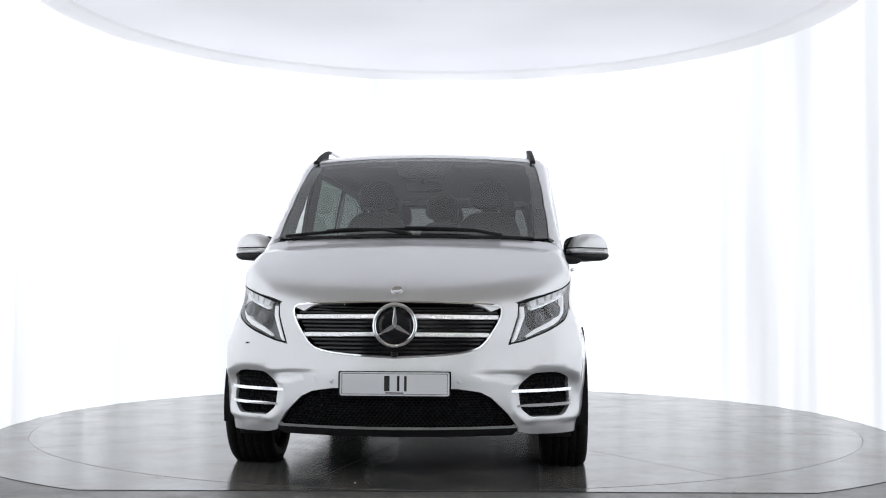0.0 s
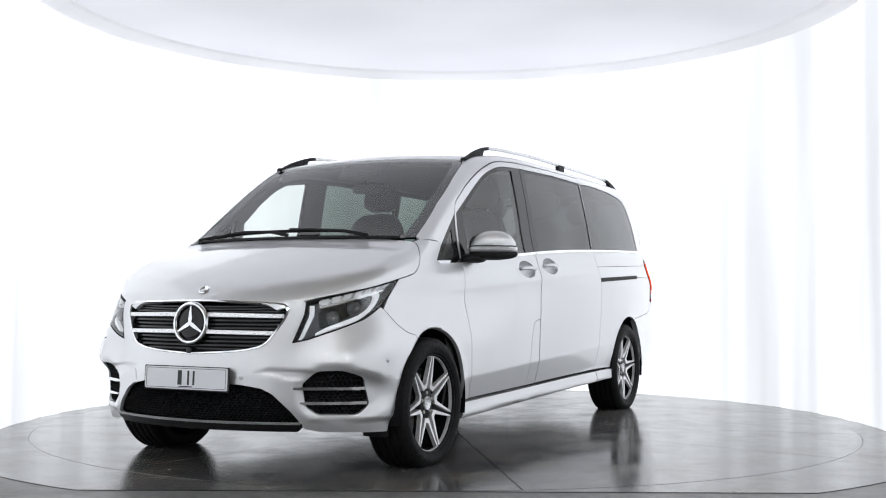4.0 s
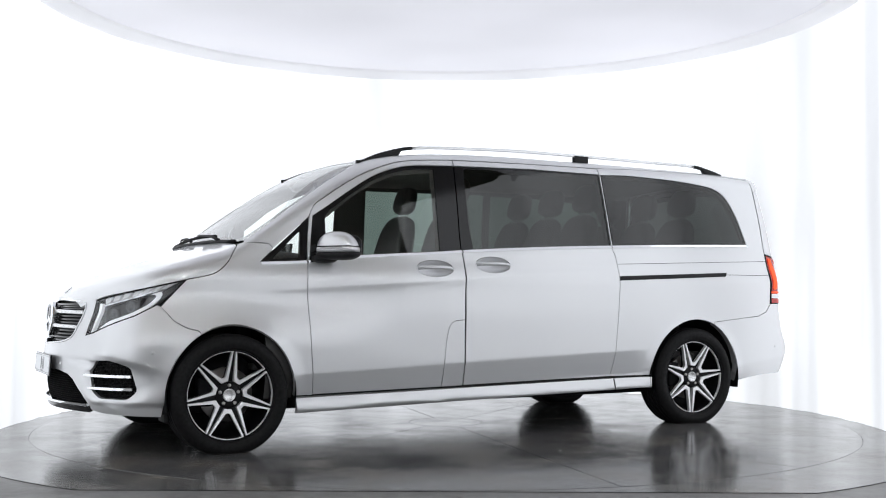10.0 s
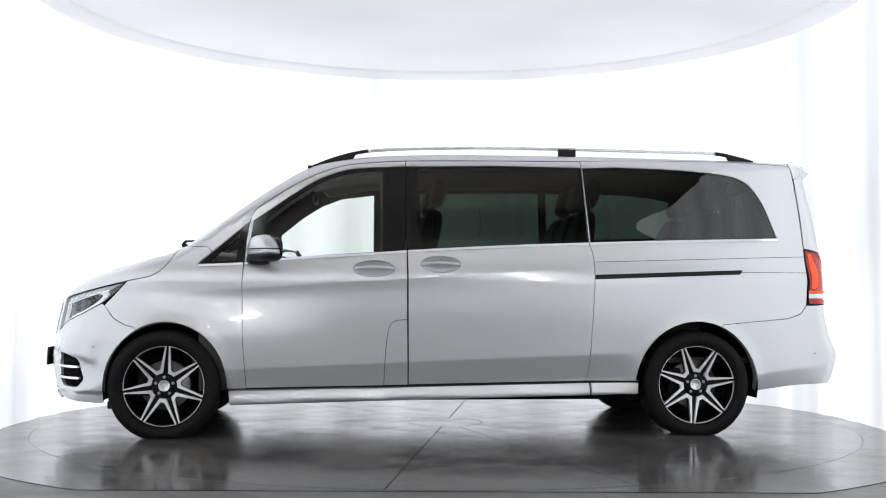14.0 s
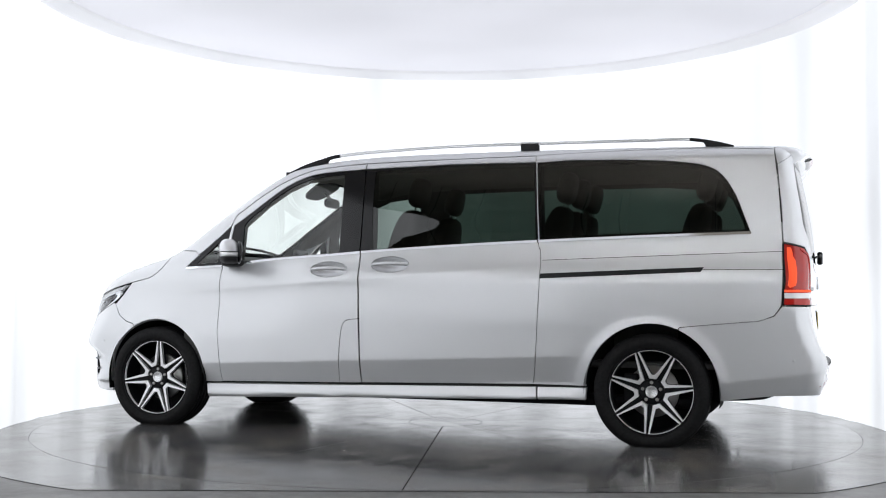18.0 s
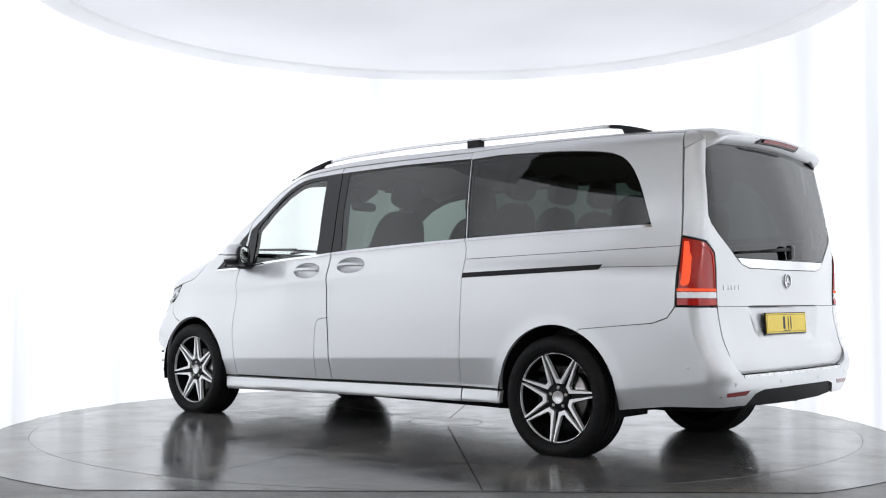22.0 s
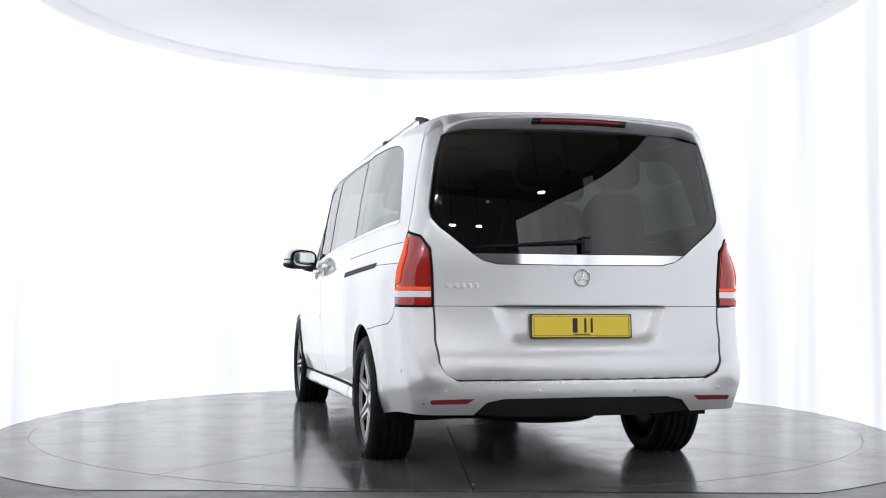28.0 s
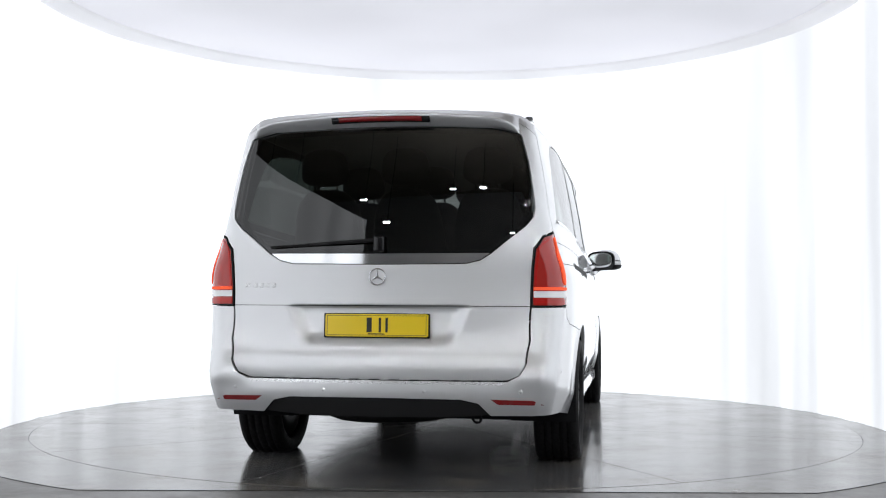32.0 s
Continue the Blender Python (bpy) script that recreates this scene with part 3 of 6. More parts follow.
def build_hall_lamps():
    """The few lamps of the unlit hall, hung behind and above the camera."""
    for x, y, z in ((-1.6, -9.5, 4.6), (-0.9, -9.5, 4.6), (2.4, -10.5, 3.6), (3.1, -10.5, 3.6), (-4.6, -7.5, 3.2), (5.2, -6.8, 3.0), (0.6, -11.5, 2.6), (-3.4, -8.6, 4.0), (-2.9, -8.9, 3.3), (-5.6, -6.6, 2.4), (-5.2, -7.2, 4.3), (3.8, -8.2, 4.2),
                    (4.4, -7.8, 2.5), (1.6, -10.2, 4.4), (-0.4, -11.8, 3.5), (5.9, -5.9, 3.9)):
        body_bm = box_bm(0.18, 0.16, 0.10, 0.02, 2)
        me = bpy.data.meshes.new("hall_lamp")
        body_bm.to_mesh(me)
        body_bm.free()
        me.materials.append(matt_black)
        lamp = tagged(new("hall_lamp", me), "small black hall lamp, lit", "lamp", group="hall lamps")
        lamp.matrix_basis = Matrix.Translation((x, y, z)) @ Matrix.Rotation(math.atan2(x, -y), 4, "Z")
        part("lamp_face", box_bm(0.13, 0.012, 0.055, 0.004, 1, Matrix.Translation((0, 0.083, 0))), room_lamp, lamp, "glowing lamp face")
        part("hanger", tube("hanger", [(0, 0, 0.04), (0, 0.0, 5.905 - z)], 0.008, matt_black, 6), None, lamp)


build_hall_lamps()
# ---- the van ----
van = tagged(new("van"), "silver metallic people carrier with dark rear glass on the turntable", "van")
van.empty_display_size = 0.3
SHIFT = Matrix.Translation(HEART)


def van_part(name, data, mat=None, label="", parent=None, m=None):
    """A part of the van, given in van space."""
    if parent is None:
        return part(name, data, mat, van, label, SHIFT @ m if m is not None else SHIFT)
    return part(name, data, mat, parent, label, m)


FA, RA = (1.705, 0.345, 0.378, 0.402), (-1.715, 0.345, 0.402, 0.412)   # wheel arches: centre x, z, half length, height


def both(name, islands, mat, label="", parents=None, **kw):
    """The same sheet on the van's left and right flank."""
    made = []
    for i, mirror in enumerate((False, True)):
        me = sheet(name, islands, "side", mat, mirror=mirror, **kw)
        made.append(van_part(name, me, None, label, parents[i] if parents else None))
    return made


BELT = [(1.522, 1.107), (1.234, 1.121), (0.956, 1.153), (0.350, 1.192), (0.184, 1.205), (-0.398, 1.239), (-1.011, 1.265), (-1.580, 1.284), (-2.296, 1.303)]
belt = curve([p[0] for p in BELT[::-1]], [p[1] for p in BELT[::-1]])
DOOR_FRONT = [(1.204, 0.330), (1.230, 0.649), (1.240, 0.999), (1.230, 1.121)]
DOOR_TOP = spline([(1.217, 1.286), (1.196, 1.403), (1.162, 1.472), (1.101, 1.516), (0.994, 1.590), (0.850, 1.673), (0.705, 1.735), (0.558, 1.776), (0.335, 1.797), (0.196, 1.805)], 3)
GLASS_TOP = spline([(1.176, 1.404), (1.065, 1.478), (0.922, 1.577), (0.778, 1.667), (0.633, 1.724), (0.486, 1.752), (0.196, 1.767)], 3)
SLIDE_REAR = spline([(-0.973, 1.818), (-0.985, 1.621), (-1.011, 1.269), (-1.030, 1.201), (-1.035, 1.050), (-1.021, 0.790), (-1.001, 0.491), (-0.981, 0.371)], 4)
REAR_GLASS = [(-0.985, 1.772)] + spline([(-1.213, 1.775), (-1.620, 1.762), (-1.911, 1.738), (-2.050, 1.708), (-2.136, 1.648), (-2.210, 1.530), (-2.262, 1.393), (-2.290, 1.318)], 3)
GATE_SEAM = [(-2.433, 1.815), (-2.457, 1.577), (-2.472, 1.378), (-2.478, 1.242)]
HOOD_SEAM = spline([(2.185, 0.953), (1.960, 1.006), (1.859, 1.027), (1.791, 1.049), (1.725, 1.102), (1.676, 1.174), (1.640, 1.220)], 4)
SILL_TOP = [(1.312, 0.322), (0.178, 0.341), (-1.008, 0.364), (-1.323, 0.366)]


def to_mesh_simple(name, bm, mat, smooth=False):
    me = bpy.data.meshes.new(name)
    for f in bm.faces:
        f.smooth = smooth
    bm.to_mesh(me)
    bm.free()
    me.materials.append(mat)
    return me


def inside_of(pts, u, v):
    hit = False
    for i in range(len(pts)):
        (a, b), (c, d) = pts[i], pts[i - 1]
        if (b > v) != (d > v) and u < (c - a) * (v - b) / (d - b) + a:
            hit = not hit
    return hit


def honeycomb(name, outline, view, mat, size, off):
    """A net of six-sided cells laid behind an opening, each with a raised rim."""
    us, vs = [p[0] for p in outline], [p[1] for p in outline]
    uv, faces = [], []
    row = 0
    v = min(vs)
    while v < max(vs):
        u = min(us) + (size * 0.55 if row % 2 else 0)
        while u < max(us):
            if inside_of(outline, u, v):
                k = len(uv)
                for r in (0.56, 0.40):
                    for i in range(6):
                        a = math.pi / 6 + i * math.pi / 3
                        uv.append((u + size * r * 1.1 * math.cos(a), v + size * r * 0.8 * math.sin(a)))
                for i in range(6):
                    j = (i + 1) % 6
                    faces.append([k + i, k + j, k + 6 + j, k + 6 + i])
            u += size * 1.1
        v += size * 0.68
        row += 1
    p = lay(view, np.array(uv))
    n = skin_normal(p)
    lift = np.array([0.0 if (i // 6) % 2 == 0 else -0.010 for i in range(len(uv))])
    return mesh_of(name, p + n * (off + lift)[:, None], faces, mat, smooth=False)


def build_flanks():
    # front wing
    wing = (HOOD_SEAM[4:] + [(1.609, 1.232), (1.46, 1.226), (1.437, 1.196), (1.522, 1.118)] + [(1.505, 1.104), (1.232, 1.117)] + DOOR_FRONT[2:0:-1]
            + [(1.204, 0.326), (1.322, 0.326)] + arc(*FA, 183, 60.6) + [(1.905, 0.716), (1.967, 0.731), (2.037, 0.772), (2.103, 0.852), (2.030, 0.930)])
    both("front_wing", [wing], paint, cell=0.018)
    # front door: lower skin with the painted frame over the glass
    b = [(0.188, float(belt(0.188)) - 0.004), (0.50, float(belt(0.50)) - 0.004), (0.80, float(belt(0.80)) - 0.004), (1.229, 1.117)]
    lower = spline([(0.332, 0.344), (0.327, 0.501), (0.309, 0.682), (0.275, 0.753), (0.186, 0.768)], 4)
    cup = lambda cx, cz: [(cx + 0.130 * math.cos(a), cz + 0.052 * math.sin(a)) for a in np.linspace(0, 2 * math.pi, 36, endpoint=False)]
    whole = [(0.178, 0.347)] + b + DOOR_FRONT[2::-1]
    skin = [(0.332, 0.344)] + lower[1:] + b + DOOR_FRONT[2::-1]
    top = GLASS_TOP + DOOR_TOP[::-1] + [(1.228, 1.135), (1.216, 1.135)]
    doors = []
    for s, mirror in ((skin, False), (whole, True)):
        doors.append(van_part("front_door", sheet("front_door", [[s, cup(0.401, 1.092)]], "side", paint, mirror=mirror)))
    both("door_frame", [top], paint, "silver painted frame over the glass", doors)
    part("flap", sheet("flap", [[(0.178, 0.347)] + lower[::-1]], "side", paint), None, doors[0], "silver filler flap in the door's corner")
    frame_o = [(0.197, float(belt(0.197)) + 0.006), (0.6, float(belt(0.6)) + 0.006), (1.214, 1.128)] + [(1.178, 1.400)] + GLASS_TOP
    glass_f = [(0.345, float(belt(0.345)) + 0.012), (0.7, float(belt(0.7)) + 0.012), (1.098, float(belt(1.098)) + 0.012), (1.098, 1.404)] + spline(
        [(1.065, 1.442), (0.922, 1.548), (0.778, 1.641), (0.633, 1.699), (0.486, 1.727), (0.345, 1.737)], 3)
    both("window_frame", [[frame_o, glass_f]], gloss_black, "gloss black window surround", doors, off=-0.003, gap=0.001, depth=0.012)
    both("door_glass", [glass_f], clear_glass, "clear green-tinted glass", doors, off=-0.009, gap=-0.004, depth=0)
    # sliding door
    skin = [(0.174, 0.349), (0.183, float(belt(0.18)) - 0.004), (-0.4, float(belt(-0.4)) - 0.004), (-1.008, float(belt(-1.0)) - 0.004)] + SLIDE_REAR[12:]
    top = [(0.192, 1.767), (0.192, 1.805), (-0.4, 1.815), (-0.970, 1.818), (-0.975, 1.775), (-0.4, 1.780)]
    slides = both("sliding_door", [[skin, cup(-0.030, 1.122)]], paint)
    both("door_frame", [top], paint, "silver painted frame over the glass", slides)
    g = [(0.100, float(belt(0.1)) + 0.012), (0.125, 1.447, 0.2), (0.122, 1.752, 0.02), (-0.4, 1.770), (-0.965, 1.766, 0.01), (-0.972, 1.621), (-0.997, float(belt(-1.0)) + 0.012), (-0.4, float(belt(-0.4)) + 0.012)]
    g = fillet(g)
    o = [(0.190, float(belt(0.19)) + 0.006), (0.190, 1.765), (-0.4, 1.778), (-0.975, 1.773), (-0.984, 1.621), (-1.006, float(belt(-1.0)) + 0.006), (-0.4, float(belt(-0.4)) + 0.006)]
    both("window_frame", [[o, g]], gloss_black, "gloss black window surround", slides, off=-0.003, gap=0.001, depth=0.012)
    both("door_glass", [g], dark_glass, "dark privacy glass", slides, off=-0.006, gap=-0.002, depth=0)
    # rear quarter with its window
    hole = fillet([(-1.020, float(belt(-1.02)) + 0.004), (-0.998, 1.55), (-0.985, 1.772)] + [(x, z + 0.006) for x, z in REAR_GLASS[1:]] + [(-2.300, 1.300), (-1.6, float(belt(-1.6)) + 0.004)])
    shell = ([(-0.971, 1.822)] + [(x, z) for x, z in SLIDE_REAR[1:]] + [(-1.326, 0.370)] + arc(*RA, 5, 114.2)
             + [(-1.887, 0.737), (-2.340, 0.778), (-2.428, 0.809), (-2.470, 0.867), (-2.480, 1.05)] + GATE_SEAM[::-1] + [(-2.0, 1.836), (-1.4, 1.834)])
    quarter = both("rear_quarter", [[shell, hole]], paint, cell=0.022)
    g = fillet([(-1.030, float(belt(-1.03)) + 0.014), (-1.004, 1.55), (-0.994, 1.764, 0.01)] + REAR_GLASS[1:] + [(-2.290, 1.312), (-1.6, float(belt(-1.6)) + 0.014)])
    both("window_frame", [[hole, inset(g, 0.012).tolist()]], gloss_black, "gloss black window surround", quarter, off=-0.006, gap=0.0, depth=0.012)
    both("quarter_glass", [g], dark_glass, "dark privacy glass", quarter, off=-0.003, gap=0.0, depth=0.004)
    # front quarter light
    q = fillet([(1.528, 1.112, 0.02), (1.232, 1.126), (1.200, 1.398, 0.008)])
    pane = fillet([(1.445, 1.137, 0.01), (1.282, 1.146, 0.008), (1.262, 1.310, 0.008)])
    corner = both("quarter_light", [[q, pane]], gloss_black, "small corner window in a black frame ahead of the door", None, off=-0.004, gap=0.001)
    both("pane", [pane], clear_glass, "clear green-tinted glass", corner, off=-0.008, gap=-0.003, depth=0)
    # bright strips along the belt
    for a, c in ((1.520, 1.236), (1.226, 0.190), (0.182, -1.006), (-1.014, -2.296)):
        xs = np.linspace(a, c, 12)
        strip = [(x, float(belt(x)) + 0.008) for x in xs] + [(x, float(belt(x)) - 0.010) for x in xs[::-1]]
        both("belt_strip", [strip], chrome, "bright metal strip under the windows", None, off=0.006, gap=0.0, depth=0.012, form=lambda x, y, z: 0.45 * (belt(x) - z))
    # side skirts
    skirt = [(1.318, 0.316), (0.178, 0.335), (-1.004, 0.358), (-1.010, 0.279), (0.175, 0.250), (1.307, 0.221)]

    def swell(x, y, z):
        """The skirt stands out below the doors and rolls in again at its foot."""
        d = (0.336 - 0.0185 * (x - 0.17)) - z
        return 0.010 + 0.30 * np.minimum(d, 0.055) - 0.9 * np.maximum(0, d - 0.075)
    both("side_skirt", [skirt], paint, depth=0.03, cell=0.025, form=swell)
    both("side_skirt", [[(-1.012, 0.358), (-1.326, 0.362), (-1.322, 0.290), (-1.015, 0.279)]], paint, depth=0.03, cell=0.025, form=swell)
    # joints in the rear quarter
    for a, c in (((-1.044, 1.144), (-2.488, 1.190)), ((-2.02, 1.081), (-2.484, 1.082))):
        xs = np.linspace(0, 1, 12)
        up = [(a[0] + (c[0] - a[0]) * w, a[1] + (c[1] - a[1]) * w) for w in xs]
        both("panel_joint", [[(x, z + 0.0016) for x, z in up] + [(x, z - 0.0016) for x, z in up[::-1]]], seal_black, "thin dark joint", quarter, off=0.0007, gap=0.0, depth=0.0)
    # rail of the sliding door
    both("door_rail_slot", [[(-1.038, 1.060), (-1.036, 1.030), (-2.012, 1.068), (-2.030, 1.096)]], matt_black, "black slot in which the sliding door runs", None, off=0.0025, gap=0)


build_flanks()
RH = lambda x, z: roll_at(x, z, HOOD_AXIS)
RR = lambda x, z: roll_at(x, z, ROOF_AXIS)


def build_top():
    # bonnet
    left = [RH(x, z) for x, z in HOOD_SEAM]
    nose = [(2.300, 0.925), (2.395, 0.893)]
    left = [RH(x, z) for x, z in nose[::-1]] + left
    front = [(2.470, roll_top(2.470, 0.45, HOOD_AXIS)[1]), (2.508, roll_top(2.508, 0.25, HOOD_AXIS)[1])]
    back = [(1.650, roll_top(1.65, 0.60, HOOD_AXIS)[1]), (1.690, roll_top(1.69, 0.3, HOOD_AXIS)[1])]
    half = front[::-1] + left + back
    ring = half + [(x, -a) for x, a in half[::-1]]
    van_part("bonnet", sheet("bonnet", [ring], "hood", paint, gap=0.0035))
    # windscreen and the roof with its front pillars
    ws = [(1.700, 0.0), (1.690, roll_top(1.69, 0.30, ROOF_AXIS)[1]), (1.648, roll_top(1.648, 0.60, ROOF_AXIS)[1]), (1.590, roll_top(1.590, 0.765, ROOF_AXIS)[1]),
          (1.30, roll_top(1.30, 0.745, ROOF_AXIS)[1]), (1.05, roll_top(1.05, 0.725, ROOF_AXIS)[1]), (0.850, roll_top(0.850, 0.695, ROOF_AXIS)[1]),
          (0.815, roll_top(0.815, 0.660, ROOF_AXIS)[1]), (0.800, roll_top(0.80, 0.4, ROOF_AXIS)[1]), (0.795, 0.0)]
    screen = ws[:-1] + [ws[-1]] + [(x, -a) for x, a in ws[-2:0:-1]]
    inner = inset(screen, 0.045)
    van_part("windscreen", sheet("windscreen", [screen], "roof", clear_glass, off=-0.004, gap=0.002, depth=0), label="clear raked windscreen")
    van_part("windscreen_border", sheet("windscreen_border", [[screen, inner.tolist()]], "roof", gloss_black, off=-0.007, gap=0.001, depth=0.01), label="black printed border of the windscreen")
    edge = [RR(1.607, 1.228), RR(1.462, 1.228), RR(1.437, 1.200), RR(1.32, 1.297), RR(1.205, 1.397)] + [RR(x, z + 0.004) for x, z in DOOR_TOP[4:]]
    edge += [RR(-0.4, 1.818), RR(-0.97, 1.822), RR(-1.4, 1.834), RR(-2.0, 1.836), RR(-2.430, 1.818)]
    edge += [(-2.450, roll_top(-2.450, 0.62, ROOF_AXIS)[1]), (-2.455, 0.3)]
    half = [ws[-1]] + ws[-2:2:-1]
    ring = half + edge
    ring = ring + [(x, -a) for x, a in ring[:0:-1]]
    van_part("roof", sheet("roof", [ring], "roof", paint, gap=0.001))


build_top()


def build_nose():
    N, S = nose_at, nose_side
    grille = [N(0.0, 0.894), N(0.14, 0.8925), N(0.27, 0.889), N(0.43, 0.884), N(0.490, 0.877), N(0.510, 0.858), N(0.503, 0.808), N(0.465, 0.741), N(0.420, 0.682), N(0.366, 0.655), N(0.246, 0.636), N(0.0, 0.622)]
    grille = spline(grille[:5], 4)[:-1] + spline(grille[4:], 3)
    low = [N(0.0, 0.478), N(0.30, 0.476), N(0.407, 0.459), N(0.461, 0.431), N(0.542, 0.348), N(0.580, 0.293), N(0.3, 0.288), N(0.0, 0.286)]
    side_hole = fillet([(*N(0.856, 0.505), 0.02), (*N(0.780, 0.548), 0.02), (*N(0.670, 0.545), 0.02), (*N(0.596, 0.480), 0.01), (*N(0.610, 0.372), 0.02), (*N(0.660, 0.330), 0.02), (*N(0.826, 0.328), 0.03), (*N(0.866, 0.380), 0.02)])
    lamp = [S(1.962, 1.004), N(0.690, 0.918), N(0.588, 0.886), N(0.586, 0.822), N(0.541, 0.684), N(0.612, 0.700), N(0.721, 0.742), S(2.235, 0.800), S(2.120, 0.862), S(2.020, 0.940)]
    flip = lambda pts: [(-a, z) for a, z in pts]
    ring = lambda half: half + [(-a, z) for a, z in half[-2:0:-1]]
    top = [N(0.0, 0.914), N(0.43, 0.903), N(0.575, 0.890), N(0.588, 0.880)]
    outer = top + lamp[3:9][0:] + [S(2.101, 0.851), S(2.037, 0.771), S(1.967, 0.730), S(1.905, 0.715)] + [S(x, z) for x, z in arc(*FA, 60.6, -4, 12)]
    outer += [S(2.090, 0.290), S(2.099, 0.232), N(0.800, 0.236), N(0.652, 0.240), N(0.590, 0.262), N(0.585, 0.288), N(0.3, 0.283), N(0.0, 0.281)]

    def sculpt(x, y, z):
        """The pressed-in field round the corner intakes, running out towards the plate."""
        a = np.abs(y)
        d = np.hypot((a - 0.745) / 0.165, (z - 0.435) / 0.130)
        tail = np.hypot((a - 0.56) / 0.17, (z - 0.530 + 0.10 * (a - 0.56)) / 0.028)
        under = step(z, 0.318, 0.285) * step(a, 0.58, 0.66)
        return -0.022 * step(d, 1.22, 0.80) - 0.009 * step(tail, 1.2, 0.4) * step(d, 0.80, 1.22) - 0.014 * under

    van_part("front_bumper", sheet("front_bumper", [[ring(outer), ring(grille), ring(low), side_hole, flip(side_hole)]], "nose", paint, cell=0.022, gap=0.0015, form=sculpt))
    back = van_part("grille", sheet("grille", [ring(grille)], "nose", matt_black, off=-0.055, gap=-0.012), label="black louvred radiator grille with bright bars")
    rim_in = inset(ring(grille), 0.0075).tolist()
    part("grille_surround", sheet("grille_surround", [[ring(grille), rim_in]], "nose", chrome, off=0.003, gap=0.0, depth=0.045, cell=0.02), None, back, "bright chrome grille surround")
    half_at = lambda z: float(np.interp(z, [0.622, 0.636, 0.655, 0.682, 0.741, 0.808, 0.858, 0.877], [0.05, 0.246, 0.366, 0.420, 0.465, 0.503, 0.512, 0.490])) - 0.014

    def slat(z, thick, off, mat, name, label, depth, y0=0.0):
        for s in ((1, -1) if y0 else (0,)):
            w = half_at(z)
            ys = np.linspace(y0, w, 10) if y0 else np.linspace(-w, w, 19)
            up = [nose_at(y, z + thick / 2 - (0.012 * abs(y) if y0 else 0.0)) for y in ys]
            dn = [nose_at(y, z - thick / 2 - (0.012 * abs(y) if y0 else 0.0)) for y in ys[::-1]]
            o = up + dn
            if s == -1:
                o = [(-a, c) for a, c in o]
            part(name, sheet(name, [o], "nose", mat, off=off, gap=0.0, depth=depth), None, back, label)
    for z in (0.872, 0.857, 0.842, 0.795, 0.776, 0.757, 0.710, 0.690, 0.670, 0.652):
        slat(z, 0.009, -0.022, gloss_black, "louvre", "", 0.03)
    for z in (0.822, 0.737):
        slat(z, 0.019, 0.003, alu, "grille_bar", "satin silver bar", 0.03, y0=0.085)
    boss = lathe("badge_ring", [(0.086, -0.03), (0.106, -0.02), (0.110, 0.0), (0.106, 0.012), (0.098, 0.016), (0.090, 0.012), (0.088, 0.004)], chrome, 48, axis="z")
    part("badge_back", lathe("badge_back", [(0.0, 0.006), (0.06, 0.005), (0.088, 0.002), (0.10, -0.03)], gloss_black, 48, axis="z"), None, back, "gloss black disc", Matrix.Translation((2.562, 0, 0.777)) @ Matrix.Rotation(radians(86), 4, "Y"))
    part("badge_ring", boss, None, back, "chrome ring", Matrix.Translation((2.562, 0, 0.777)) @ Matrix.Rotation(radians(86), 4, "Y"))
    arm = prism([(0.086, 0.004), (0.02, 0.0115), (0.0, 0.009), (0.0, -0.009), (0.02, -0.0115), (0.086, -0.004)], 0.008, 0.003)
    arm_me = to_mesh_simple("badge_arm", arm, chrome)
    for k in range(3):
        part("badge_arm", arm_me, None, back, "", Matrix.Translation((2.566, 0, 0.777)) @ Matrix.Rotation(radians(86), 4, "Y") @ Matrix.Rotation(radians(180 + 120 * k), 4, "Z"))
    part("camera_eye", box_bm(0.03, 0.034, 0.03, 0.006, 2, Matrix.Translation((2.566, 0, 0.640))), gloss_black, back)
    # honeycomb meshes behind the lower openings
    lower = van_part("lower_grille", sheet("lower_grille", [ring(low)], "nose", matt_black, off=-0.06, gap=-0.012), label="black honeycomb mesh in the lower air intake")
    part("honeycomb", honeycomb("honeycomb", ring(low), "nose", matt_black, 0.020, -0.030), None, lower)
    strip = [N(y, 0.300) for y in np.linspace(-0.572, 0.572, 21)] + [N(y, 0.287) for y in np.linspace(0.580, -0.580, 21)]
    part("lip_strip", sheet("lip_strip", [strip], "nose", chrome, off=0.010, gap=0.0, depth=0.02), None, lower, "bright chrome strip")
    for f, sg in ((lambda p: p, 1), (flip, -1)):
        pod = van_part("side_intake", sheet("side_intake", [f(side_hole)], "nose", matt_black, off=-0.062, gap=-0.012), label="black honeycomb mesh in the bumper corner")
        part("honeycomb", honeycomb("honeycomb", f(side_hole), "nose", matt_black, 0.022, -0.034), None, pod)
        for z, y0, y1 in ((0.461, 0.535, 0.852), (0.390, 0.588, 0.854)):
            ys = np.linspace(y0, y1, 12)
            th = lambda y: 0.0045 + 0.003 * min(1.0, (y - y0) / 0.06)
            o = [N(y, z + th(y) + 0.004 * (y - y0)) for y in ys] + [N(y, z - th(y) + 0.004 * (y - y0)) for y in ys[::-1]]
            part("intake_blade", sheet("intake_blade", [f(o)], "nose", chrome, off=-0.002, gap=0.0, depth=0.03), None, pod, "bright chrome blade")
        head = van_part("headlight", sheet("headlight", [f(lamp)], "nose", lamp_body, off=-0.045, gap=-0.006, depth=0.0), label="headlight with a bright daytime band under a clear cover")
        walls = inset(lamp, -0.002).tolist()
        part("seal", sheet("seal", [[f(walls), f(inset(lamp, 0.007).tolist())]], "nose", seal_black, off=-0.001, gap=0.0, depth=0.05), None, head, "black lamp surround")
